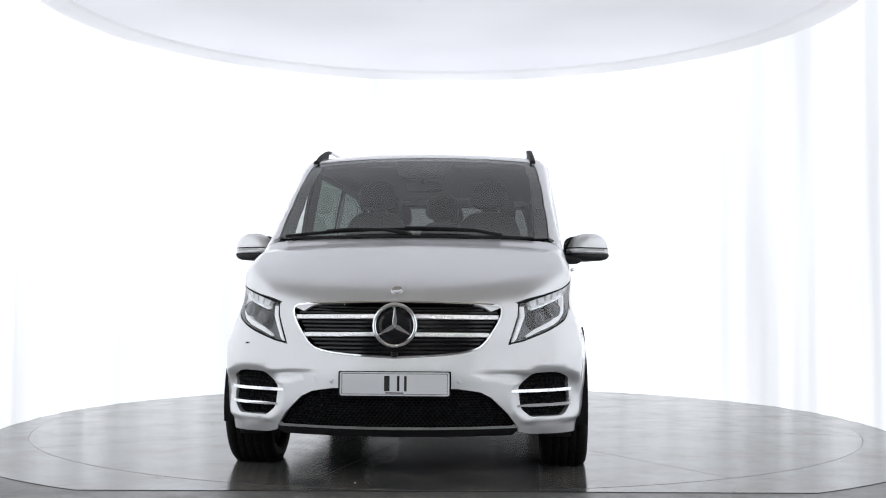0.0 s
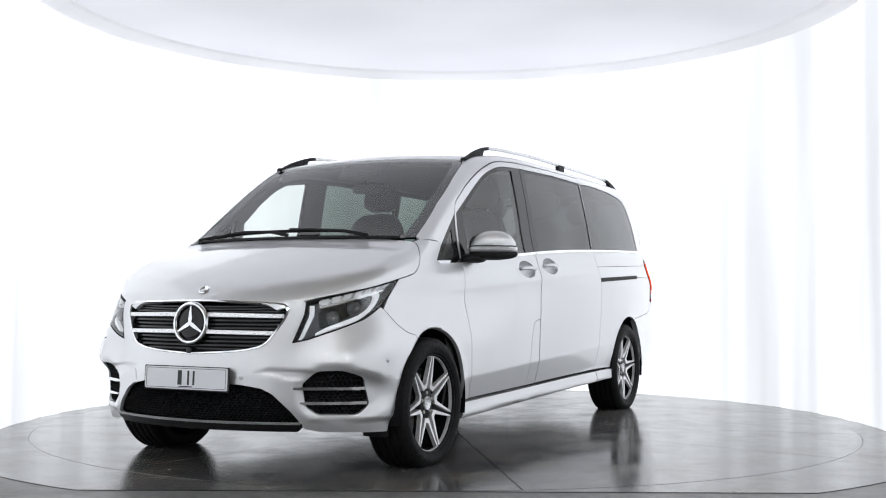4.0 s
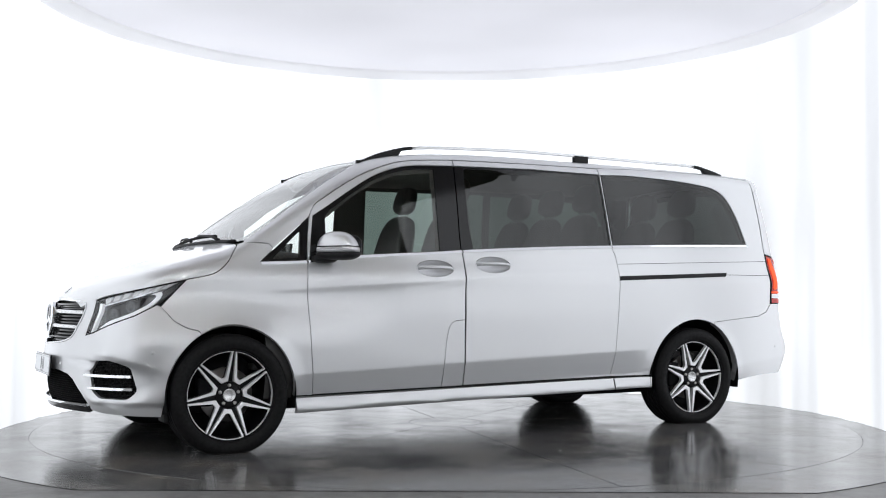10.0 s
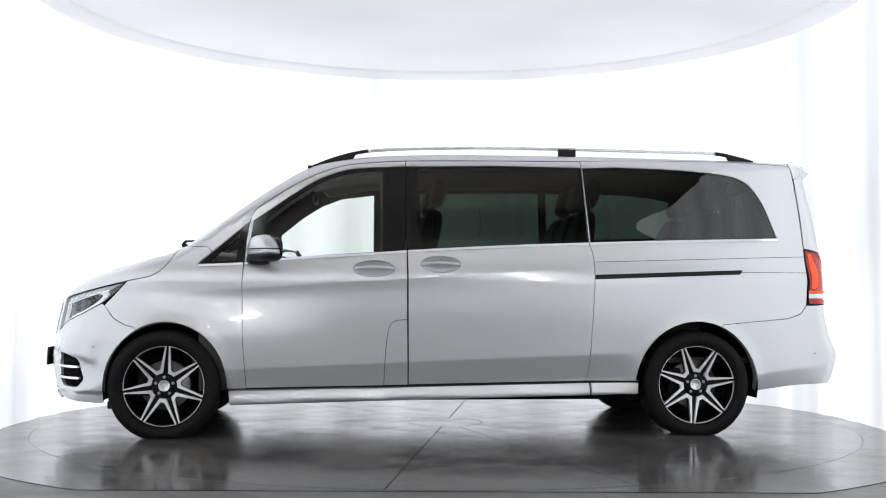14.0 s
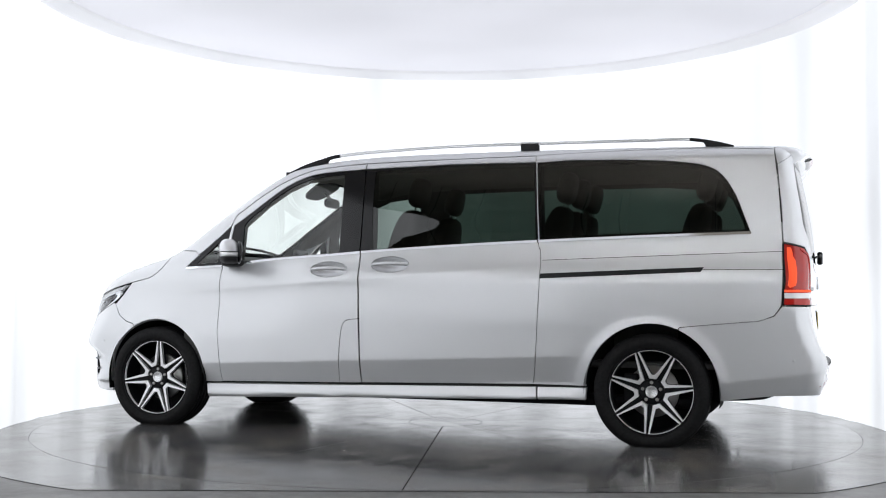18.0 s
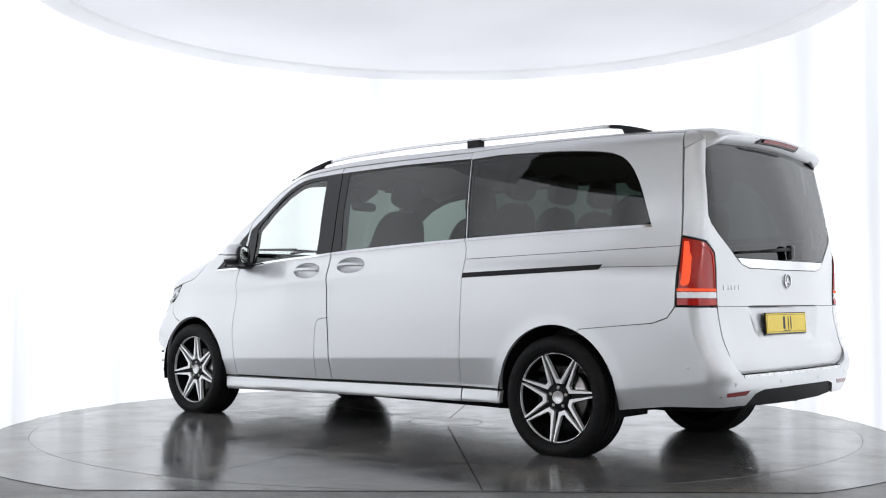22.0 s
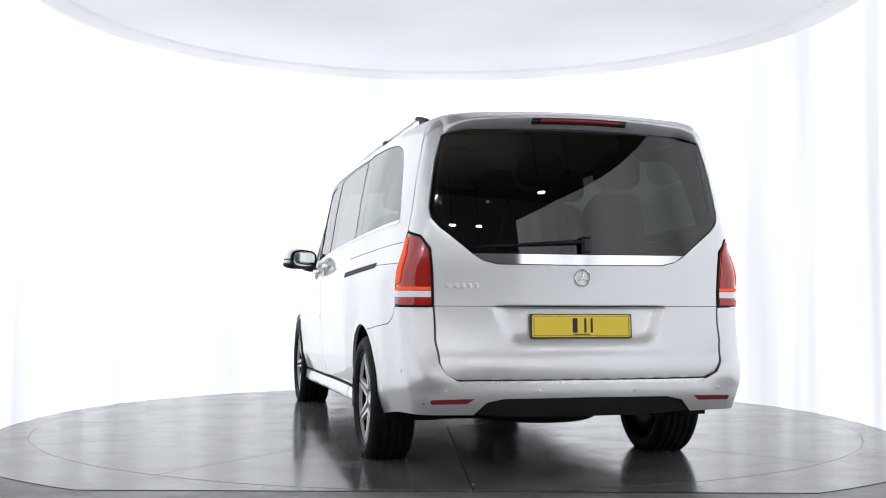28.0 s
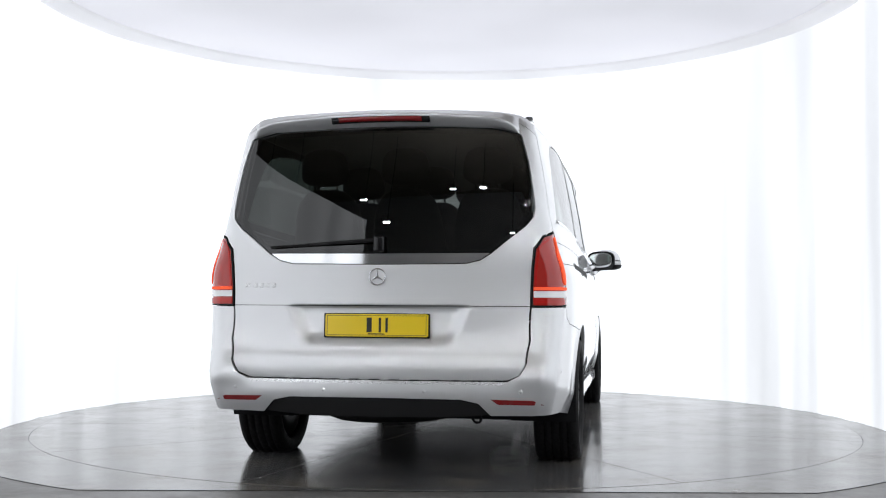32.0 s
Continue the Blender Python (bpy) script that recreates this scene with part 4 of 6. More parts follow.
        part("cover", sheet("cover", [f(lamp)], "nose", lamp_glass, off=0.001, gap=0.006, depth=0.0), None, head, "clear lamp cover")
        # daytime band down the inner edge and along the bottom
        dr = [N(0.602, 0.872), N(0.606, 0.822), N(0.567, 0.705), N(0.560, 0.697), N(0.574, 0.697), N(0.587, 0.713), N(0.628, 0.822), N(0.624, 0.872)]
        part("daytime_band", sheet("daytime_band", [f(dr)], "nose", drl_glow, off=-0.016, gap=0.001, depth=0.02), None, head, "white daytime band, unlit, with a little added glow")
        dr = spline([N(0.640, 0.722), N(0.715, 0.757), S(2.262, 0.800), S(2.150, 0.865), S(2.090, 0.925), S(2.130, 0.945), S(2.230, 0.925)], 3)
        di = spline([S(2.235, 0.912), S(2.150, 0.924), S(2.125, 0.912), S(2.175, 0.868), S(2.275, 0.815), N(0.700, 0.772), N(0.640, 0.734)], 3)
        part("daytime_band", sheet("daytime_band", [f(dr + di)], "nose", drl_glow, off=-0.018, gap=0.0005, depth=0.02), None, head, "white daytime band, unlit, with a little added glow")
        # dark pocket of the main beams, and the row of clear blocks under the bonnet edge
        pocket = fillet([(*N(0.640, 0.842), 0.02), (*N(0.655, 0.752), 0.03), (*N(0.735, 0.792), 0.02), (*S(2.215, 0.868), 0.01), (*S(2.175, 0.910), 0.02), (*S(2.240, 0.905), 0.02)])
        part("beam_pocket", sheet("beam_pocket", [f(pocket)], "nose", gloss_black, off=-0.040, gap=0.0, depth=0.012), None, head, "dark pocket of the main beams")
        up = lambda w: np.array(N(0.640, 0.902)) * (1 - w) + np.array(S(2.000, 0.992)) * w
        dn = lambda w: np.array(N(0.650, 0.856)) * (1 - w) + np.array(S(2.075, 0.950)) * w
        back_strip = [tuple(up(w)) for w in np.linspace(0, 1, 9)] + [tuple(dn(w)) for w in np.linspace(1, 0, 9)]
        part("reflector_strip", sheet("reflector_strip", [f(back_strip)], "nose", alu, off=-0.022, gap=0.0, depth=0.008), None, head, "satin strip behind the clear blocks")
        for k in range(7):
            a0, a1 = k / 7 + 0.010, (k + 1) / 7 - 0.022
            mid = lambda w, v: tuple(up(w) * (1 - v) + dn(w) * v)
            o = [mid(a0, 0.08), mid(a1, 0.08), mid(a1, 0.80), mid(a0 + 0.012, 0.80)]
            part("reflector", sheet("reflector", [f(o)], "nose", lamp_clear, off=-0.008, gap=0.001, depth=0.016), None, head, "clear square reflector")
        ledge = [tuple(dn(w)) for w in np.linspace(0, 1, 9)] + [(a, z - 0.006) for a, z in (tuple(dn(w)) for w in np.linspace(1, 0, 9))]
        part("ledge", sheet("ledge", [f(ledge)], "nose", chrome, off=-0.006, gap=0.0, depth=0.02), None, head, "bright ledge under the blocks")
        c = shoot([(3.2, 0.690, 0.812)], [(-1, 0, 0)], reach=2.2, n=200)[0]
        for (x, y, z), r in (((c[0] - 0.040, 0.692, 0.808), 0.027), ((c[0] - 0.118, 0.768, 0.850), 0.030)):
            nz = Vector((0.8, 0.55 * sg, 0.05)).to_track_quat("Z", "Y").to_matrix().to_4x4()
            eye = lathe("projector", [(r + 0.006, -0.03), (r + 0.006, 0.004), (r, 0.006), (r * 0.92, 0.004), (r * 0.7, 0.014), (r * 0.35, 0.019), (0.0, 0.021)], lamp_lens, 28, axis="z")
            part("projector_ring", lathe("projector_ring", [(r + 0.006, -0.02), (r + 0.007, 0.006), (r + 0.004, 0.009), (r + 0.001, 0.006)], lamp_body, 28, axis="z"), None, head, "satin ring", Matrix.Translation((x, y * sg, z)) @ nz)
            part("projector", eye, None, head, "dark projector lens", Matrix.Translation((x, y * sg, z)) @ nz)
    lip = [N(0.0, 0.281), N(0.3, 0.283), N(0.585, 0.288), N(0.590, 0.268), N(0.560, 0.243), N(0.0, 0.243)]
    van_part("front_lip", sheet("front_lip", [ring(lip)], "nose", gloss_black, off=-0.004, depth=0.05))


build_nose()


def build_tail():
    T, S = tail_at, tail_side
    ring = lambda half: half + [(-a, z) for a, z in half[-2:0:-1]]
    flip = lambda pts: [(-a, z) for a, z in pts]
    glass = [T(0.0, 1.782), T(0.479, 1.772), T(0.688, 1.752), T(0.735, 1.586), T(0.771, 1.353), T(0.763, 1.309), T(0.724, 1.262), T(0.564, 1.133), T(0.30, 1.130), T(0.0, 1.130)]
    strip = [T(0.0, 1.127), T(0.556, 1.129), T(0.508, 1.097), T(0.437, 1.080), T(0.0, 1.076)]
    lamp = [S(-2.480, 1.240), T(0.811, 1.211), T(0.772, 1.150), T(0.764, 1.068), T(0.757, 0.869), T(0.885, 0.868), S(-2.476, 0.872), S(-2.486, 1.050)]
    crown = [T(0.58, 1.812), T(0.64, 1.800), T(0.70, 1.775), S(-2.450, 1.720)]
    gate = [T(0.0, 1.830), T(0.40, 1.822)] + crown + [S(-2.461, 1.577), S(-2.476, 1.378), S(-2.482, 1.246), T(0.811, 1.216), T(0.768, 1.155), T(0.760, 1.068), T(0.754, 0.869), T(0.752, 0.704), T(0.737, 0.600), T(0.705, 0.542), T(0.648, 0.516), T(0.0, 0.512)]
    hole = [T(0.0, 1.784), T(0.479, 1.774), T(0.690, 1.754), T(0.737, 1.586), T(0.773, 1.353), T(0.765, 1.307), T(0.724, 1.258), T(0.560, 1.126), T(0.508, 1.094), T(0.437, 1.077), T(0.0, 1.074)]

    def hollow(x, y, z):
        """The recess in which the plate sits, open at its top edge."""
        w = np.interp(z, [0.69, 0.87], [0.385, 0.462])
        return -0.32 * soft(0.618 - z, 0.004) - 0.032 * step(np.abs(y), w + 0.015, w - 0.070) * step(z, 0.665, 0.745) * step(z, 0.876, 0.856) * np.interp(z, [0.68, 0.87], [0.75, 1.0])

    seam = lay("tail", np.array([(crown[i][0] * (1 - w) + crown[i + 1][0] * w, crown[i][1] * (1 - w) + crown[i + 1][1] * w) for i in range(3) for w in (0, 0.25, 0.5, 0.75)] + [crown[3]]))
    seam = [(x, math.atan2(y, z - ROOF_AXIS)) for x, y, z in seam]
    cap = [(-2.458, 0.3), (-2.453, roll_top(-2.450, 0.62, ROOF_AXIS)[1]), RR(-2.434, 1.818), RR(-2.441, 1.77)] + seam[::-1] + [(-2.50, 0.5), (-2.50, 0.3)]
    tg = van_part("tailgate", sheet("tailgate", [[ring(gate), ring(hole)]], "tail", paint, cell=0.024, form=hollow))
    for s in (1, -1):
        part("top_corner", sheet("top_corner", [[(x, s * a) for x, a in cap]], "roof", paint, cell=0.03, gap=0.0005), None, tg)
    line = [T(y, 0.8712) for y in np.linspace(-0.752, 0.752, 25)] + [T(y, 0.8682) for y in np.linspace(0.752, -0.752, 25)]
    part("panel_joint", sheet("panel_joint", [line], "tail", seal_black, off=0.0007, gap=0.0, depth=0.0, form=hollow), None, tg, "thin dark joint")
    part("window_border", sheet("window_border", [[ring(glass), inset(ring(glass), 0.014).tolist()]], "tail", gloss_black, off=-0.008, gap=0.0, depth=0.01), None, tg, "black printed border")
    part("rear_window", sheet("rear_window", [ring(glass)], "tail", rear_glass, off=-0.004, gap=0.001, depth=0.0), None, tg, "dark privacy glass")
    part("chrome_strip", sheet("chrome_strip", [ring(strip)], "tail", chrome, off=0.002, gap=0.0), None, tg, "bright chrome strip")
    bump = [T(0.0, 0.507), T(0.650, 0.510), T(0.707, 0.540), T(0.740, 0.599), T(0.755, 0.704), T(0.757, 0.865), S(-2.472, 0.866), S(-2.429, 0.808), S(-2.340, 0.777), S(-1.888, 0.7365)]
    bump += [S(x, z) for x, z in arc(*RA, 114.2, 186, 12)] + [S(-2.13, 0.302), S(-2.4, 0.335), T(0.844, 0.344), T(0.567, 0.341), T(0.509, 0.402), T(0.426, 0.420), T(0.0, 0.423)]
    van_part("rear_bumper", sheet("rear_bumper", [ring(bump)], "tail", paint, cell=0.020, depth=0.04))
    diff = [T(0.0, 0.421), T(0.424, 0.418), T(0.507, 0.400), T(0.565, 0.340), T(0.4, 0.325), T(0.0, 0.320)]
    van_part("rear_diffuser", sheet("rear_diffuser", [ring(diff)], "tail", matt_black, off=-0.012, depth=0.05), label="black lower bumper insert")
    for f in (lambda p: p, flip):
        light = van_part("tail_light", sheet("tail_light", [f(lamp)], "tail", lens_dark_red, off=0.002, gap=0.003, depth=0.03, cell=0.02), label="red tail light with a glowing outer band")
        rim2 = inset(lamp, 0.006).tolist()
        part("lamp_edge", sheet("lamp_edge", [[f(lamp), f(rim2)]], "tail", seal_black, off=0.003, gap=0.0, depth=0.03, cell=0.02), None, light, "black lamp edge")
        band = [S(-2.502, 1.212), S(-2.524, 1.210), S(-2.532, 1.184), S(-2.535, 1.158), S(-2.549, 1.132), S(-2.553, 1.095), S(-2.553, 1.005), S(-2.546, 0.985), S(-2.518, 0.974), S(-2.506, 0.988), S(-2.509, 1.100)]
        part("glow_band", sheet("glow_band", [f(band)], "tail", tail_glow, off=0.008, gap=0.0, depth=0.006, cell=0.015), None, light, "lit orange-red hooked band")
        rimline = [T(0.838, 1.206), T(0.800, 1.176), T(0.786, 1.140), T(0.778, 1.060), T(0.773, 0.966), T(0.781, 0.966), T(0.787, 1.060), T(0.795, 1.138), T(0.806, 1.166), T(0.838, 1.194)]
        part("glow_line", sheet("glow_line", [f(rimline)], "tail", lens_red, off=0.006, gap=0.0, depth=0.004, cell=0.015), None, light, "red inner edge line")
        for za, zb, mat, nm, lb in ((0.913, 0.944, lamp_clear, "reversing_lamp", "clear reversing lamp strip"), (0.949, 0.963, tail_glow, "glow_band", "lit orange-red band"), (0.877, 0.905, lens_red, "lower_reflector", "red reflector")):
            o = [S(-2.486, zb), S(-2.53, zb), T(0.885, zb), T(0.84, zb), T(0.768, zb), T(0.768, za), T(0.84, za), T(0.885, za), S(-2.53, za), S(-2.486, za)]
            part(nm, sheet(nm, [f(o)], "tail", mat, off=0.007, gap=0.0, depth=0.004, cell=0.015), None, light, lb)


build_tail()
# ---- wheels ----
SPOKES = 7


def polar(r, a):
    return (r * math.cos(a), r * math.sin(a))


def wedge(r0, r1, side, tip, n=10):
    """One opening between two spoke pairs: an arc at r1, sides that keep the distance side from the sector's edges, a blunt end at r0."""
    half = math.pi / SPOKES
    at = lambda r, d: half - math.asin(min(1.0, d / r))
    w = at(r1, side)
    pts = [polar(r1, -w + 2 * w * k / n) for k in range(n + 1)]
    w = at(r0, tip)
    return pts + [polar(r0, w), polar(r0 * 0.985, w * 0.3), polar(r0 * 0.985, -w * 0.3), polar(r0, -w)]


def stand(bm_or_me, y):
    """Turns a flat piece (x, y, height) upright, its face towards +y, at the depth y."""
    m = Matrix(((1, 0, 0, 0), (0, 0, 1, y), (0, 1, 0, 0), (0, 0, 0, 1)))
    bmesh.ops.transform(bm_or_me, matrix=m, verts=bm_or_me.verts)
    bmesh.ops.reverse_faces(bm_or_me, faces=bm_or_me.faces)
    return bm_or_me


def to_mesh(name, bm, mat, smooth=False):
    me = bpy.data.meshes.new(name)
    for f in bm.faces:
        f.smooth = smooth
    bm.to_mesh(me)
    bm.free()
    me.materials.append(mat)
    return me


def band(outer, inner, depth, y0, dish):
    """A flat ring between two outlines, raised by depth; dish sinks it towards the hub."""
    n = len(outer)
    bm = bmesh.new()
    lift = lambda p, h: (p[0], y0 + h - dish * max(0.0, 1 - math.hypot(*p) / 0.255), p[1])
    vs = [[bm.verts.new(lift(p, h)) for p in lp] for lp, h in ((outer, depth), (inner, depth), (outer, 0), (inner, 0))]
    for i in range(n):
        j = (i + 1) % n
        for a, b in ((0, 1), (2, 0), (1, 3)):
            bm.faces.new([vs[a][i], vs[a][j], vs[b][j], vs[b][i]])
    bmesh.ops.recalc_face_normals(bm, faces=bm.faces)
    return bm


def build_wheels():
    prof = [(0.256, -0.10), (0.262, -0.112), (0.276, -0.119), (0.30, -0.1225), (0.325, -0.118), (0.340, -0.106), (0.349, -0.092)]
    for g in (-0.062, -0.022, 0.022, 0.062):
        prof += [(0.3515, g - 0.007), (0.3445, g - 0.004), (0.3445, g + 0.004), (0.3515, g + 0.007)]
    prof += [(0.349, 0.092), (0.340, 0.106), (0.325, 0.118), (0.318, 0.1195), (0.316, 0.1215), (0.30, 0.1225), (0.288, 0.122), (0.286, 0.1205), (0.276, 0.119), (0.266, 0.113), (0.260, 0.102), (0.250, 0.0)]
    tyre = lathe("tyre", prof, tyre_rubber, 96)
    for v in tyre.vertices:                       # the flat where it stands on the ground
        if v.co.z < -0.329:
            v.co.z = -0.329 + 0.002 * (v.co.z + 0.329)
    barrel = lathe("rim", [(0.252, -0.10), (0.260, 0.096), (0.263, 0.104), (0.261, 0.110), (0.257, 0.110), (0.252, 0.098), (0.246, 0.06), (0.236, -0.09), (0.16, -0.095), (0.0, -0.095)], rim_black, 96)
    step_a = 2 * math.pi / SPOKES
    face = to_mesh("spoke_face", band(wedge(0.082, 0.2550, 0.0065, 0.0165), wedge(0.106, 0.2490, 0.0150, 0.0345), 0.024, 0.074, 0.030), rim_face)
    well = wedge(0.108, 0.2472, 0.0166, 0.0362)
    core_o = [polar(0.256, -math.pi / SPOKES + 2 * math.pi / SPOKES * k / 10) for k in range(11)] + [polar(0.055, math.pi / SPOKES * k) for k in (1, 0.3, -0.3, -1)]
    core = to_mesh("spoke", band(core_o, well, 0.016, 0.058, 0.030), rim_black)
    hub = lathe("hub", [(0.0, 0.030), (0.060, 0.036), (0.072, 0.052), (0.078, 0.060), (0.075, 0.067), (0.058, 0.070), (0.040, 0.072), (0.0, 0.072)], rim_black, 48)
    cap = lathe("centre_cap", [(0.037, 0.070), (0.036, 0.079), (0.033, 0.081), (0.031, 0.078), (0.0, 0.078)], alu, 40)
    nut = lathe("wheel_bolt", [(0.0115, 0.058), (0.0105, 0.074), (0.007, 0.077), (0.0, 0.074)], disc_steel, 10)
    disc = lathe("brake_disc", [(0.06, -0.02), (0.155, -0.02), (0.157, -0.012), (0.157, 0.008), (0.155, 0.012), (0.085, 0.012), (0.080, 0.03), (0.0, 0.03)], disc_steel, 48)
    calm = box_bm(0.09, 0.07, 0.17, 0.016, 2, Matrix.Translation((0.128, 0.0, 0.02)))
    caliper = to_mesh("brake_caliper", calm, under_black, True)
    for wx, turn in ((1.715, 69.3), (-1.715, 44.4)):
        for s in (1, -1):
            m = Matrix.Translation((wx, s * 0.832, 0.345)) @ (Matrix.Identity(4) if s > 0 else Matrix.Rotation(math.pi, 4, "Z"))
            w = van_part("wheel", barrel, None, "black alloy wheel with seven machined twin spokes", m=m)
            part("tyre", tyre, None, w, "black low-profile tyre")
            part("brake_disc", disc, None, w, "bare steel brake disc")
            part("brake_caliper", caliper, None, w)
            part("hub", hub, None, w)
            part("centre_cap", cap, None, w, "silver centre cap")
            for k in range(SPOKES):
                r = Matrix.Rotation(radians(-turn) + step_a * k, 4, "Y")
                part("spoke", core, None, w, "", r)
                part("spoke_face", face, None, w, "bright machined face of a spoke pair", r)
            for k in range(5):
                a = radians(90 + 72 * k)
                part("wheel_bolt", nut, None, w, "", Matrix.Translation((0.056 * math.cos(a), 0, 0.056 * math.sin(a))))


build_wheels()
# ---- mirrors, handles, rails, spoiler, wipers, plates ----
def on_side(x, z, off=0.0):
    p = shoot([(x, 1.5, z)], [(0, -1, 0)], reach=1.4, n=120)[0]
    return p + skin_normal(p)[0] * off


def pod(name, half, centre, mat, power=2.6, cut=None, squash=None, nu=28, nv=18):
    """A rounded pod: a swollen ellipsoid; cut(p) may press its points in, squash shapes it along its length."""
    verts, faces = [], []
    sp = lambda c: math.copysign(abs(c) ** (2 / power), c)
    for i in range(nv + 1):
        th = -math.pi / 2 + math.pi * i / nv
        for k in range(nu):
            ph = 2 * math.pi * k / nu
            q = np.array([half[0] * sp(math.cos(th)) * sp(math.cos(ph)), half[1] * sp(math.cos(th)) * sp(math.sin(ph)), half[2] * sp(math.sin(th))])
            if squash is not None:
                q = squash(q)
            q = q + np.array(centre)
            if cut is not None:
                q = cut(q)
            verts.append(q)
    for i in range(nv):
        for k in range(nu):
            a, b = i * nu + k, i * nu + (k + 1) % nu
            faces.append([a, b, b + nu, a + nu])
    return mesh_of(name, verts, faces, mat)


def flip_y(me, name):
    c = me.copy()
    c.name = name
    for v in c.vertices:
        v.co.y *= -1
    c.flip_normals()
    return c


def build_mirrors():
    # a helmet-shaped cap over a flat black tray, the glass set in behind
    rear = lambda q: np.array([max(q[0], 1.040 + 0.10 * (q[1] - 1.0)), q[1], q[2]])
    lean = lambda q: np.array([q[0] + 0.20 * max(0.0, q[2]), q[1] * (1.0 - 1.0 * max(0.0, q[2])), q[2] - 0.10 * q[0] * (1 if q[2] > 0 else 0)])
    centre = (1.092, 1.010, 1.176)
    helmet = lambda name, grow, z0, z1, mat: pod(name, (0.072 * grow, 0.142 * grow, 0.124 * grow), centre, mat, 2.6,
                                                 lambda q: rear(np.array([q[0], q[1], min(max(q[2], z0), z1)])), lean, 40, 30)
    upper = helmet("mirror_cap", 1.0, 1.176, 2.0, paint)
    lower = pod("mirror_base", (0.074, 0.144, 0.044), centre, matt_black, 3.0, lambda q: rear(np.array([q[0], q[1], min(q[2], 1.1755)])))
    glass = pod("mirror_glass", (0.004, 0.112, 0.058), (1.026, 1.008, 1.212), chrome, 3.0)
    surround = pod("mirror_rim", (0.016, 0.134, 0.078), (1.040, 1.008, 1.208), gloss_black, 3.0)
    blink = helmet("indicator", 1.014, 1.192, 1.206, lamp_clear)
    line = helmet("indicator_edge", 1.010, 1.206, 1.213, gloss_black)
    sweep = Matrix.Translation((1.086, 1.010, 0)) @ Matrix.Rotation(radians(33), 4, "Z") @ Matrix.Translation((-1.086, -1.010, 0))
    for me in (upper, lower, glass, surround, blink, line):
        me.transform(sweep)
    foot = pod("mirror_foot", (0.075, 0.075, 0.028), (1.135, 0.905, 1.140), matt_black, 2.5)
    for s in (1, -1):
        pick = (lambda me: me) if s > 0 else (lambda me: flip_y(me, me.name))
        arm = van_part("door_mirror", pick(lower), None, "silver-capped door mirror on a black foot")
        for nm, me, lb in (("mirror_cap", upper, "silver painted cap"), ("mirror_rim", surround, ""), ("mirror_glass", glass, "mirror glass"), ("indicator", blink, "clear indicator strip"), ("indicator_edge", line, ""), ("mirror_foot", foot, "")):
            part(nm, pick(me), None, arm, lb)


def build_handles():
    for cx, cz in ((0.401, 1.092), (-0.030, 1.122)):
        ring = [(cx + 0.130 * math.cos(a), cz + 0.052 * math.sin(a)) for a in np.linspace(0, 2 * math.pi, 36, endpoint=False)]
        dip = lambda x, y, z: -0.042 * np.clip(1 - ((x - cx) / 0.131) ** 2 - ((z - cz) / 0.053) ** 2, 0, 1) ** 0.6
        pts = []
        for k in range(15):
            w = k / 14
            q = on_side(cx + 0.122 - 0.244 * w, cz - 0.002, 0.002 + 0.026 * math.sin(math.pi * w) ** 0.6)
            pts.append(q)
        rad = [0.0105 + 0.0035 * math.sin(math.pi * k / 14) for k in range(15)]
        bar = tube("grip", pts, rad, paint, 12, 0.95)
        for s in (1, -1):
            cup = van_part("door_handle", sheet("door_handle", [ring], "side", paint, cell=0.008, gap=0.0, off=0.0, depth=0.0, mirror=s < 0, form=dip), None, "silver door handle over a hollow cup")
            part("grip", bar if s > 0 else flip_y(bar, "grip"), None, cup, "silver grip")


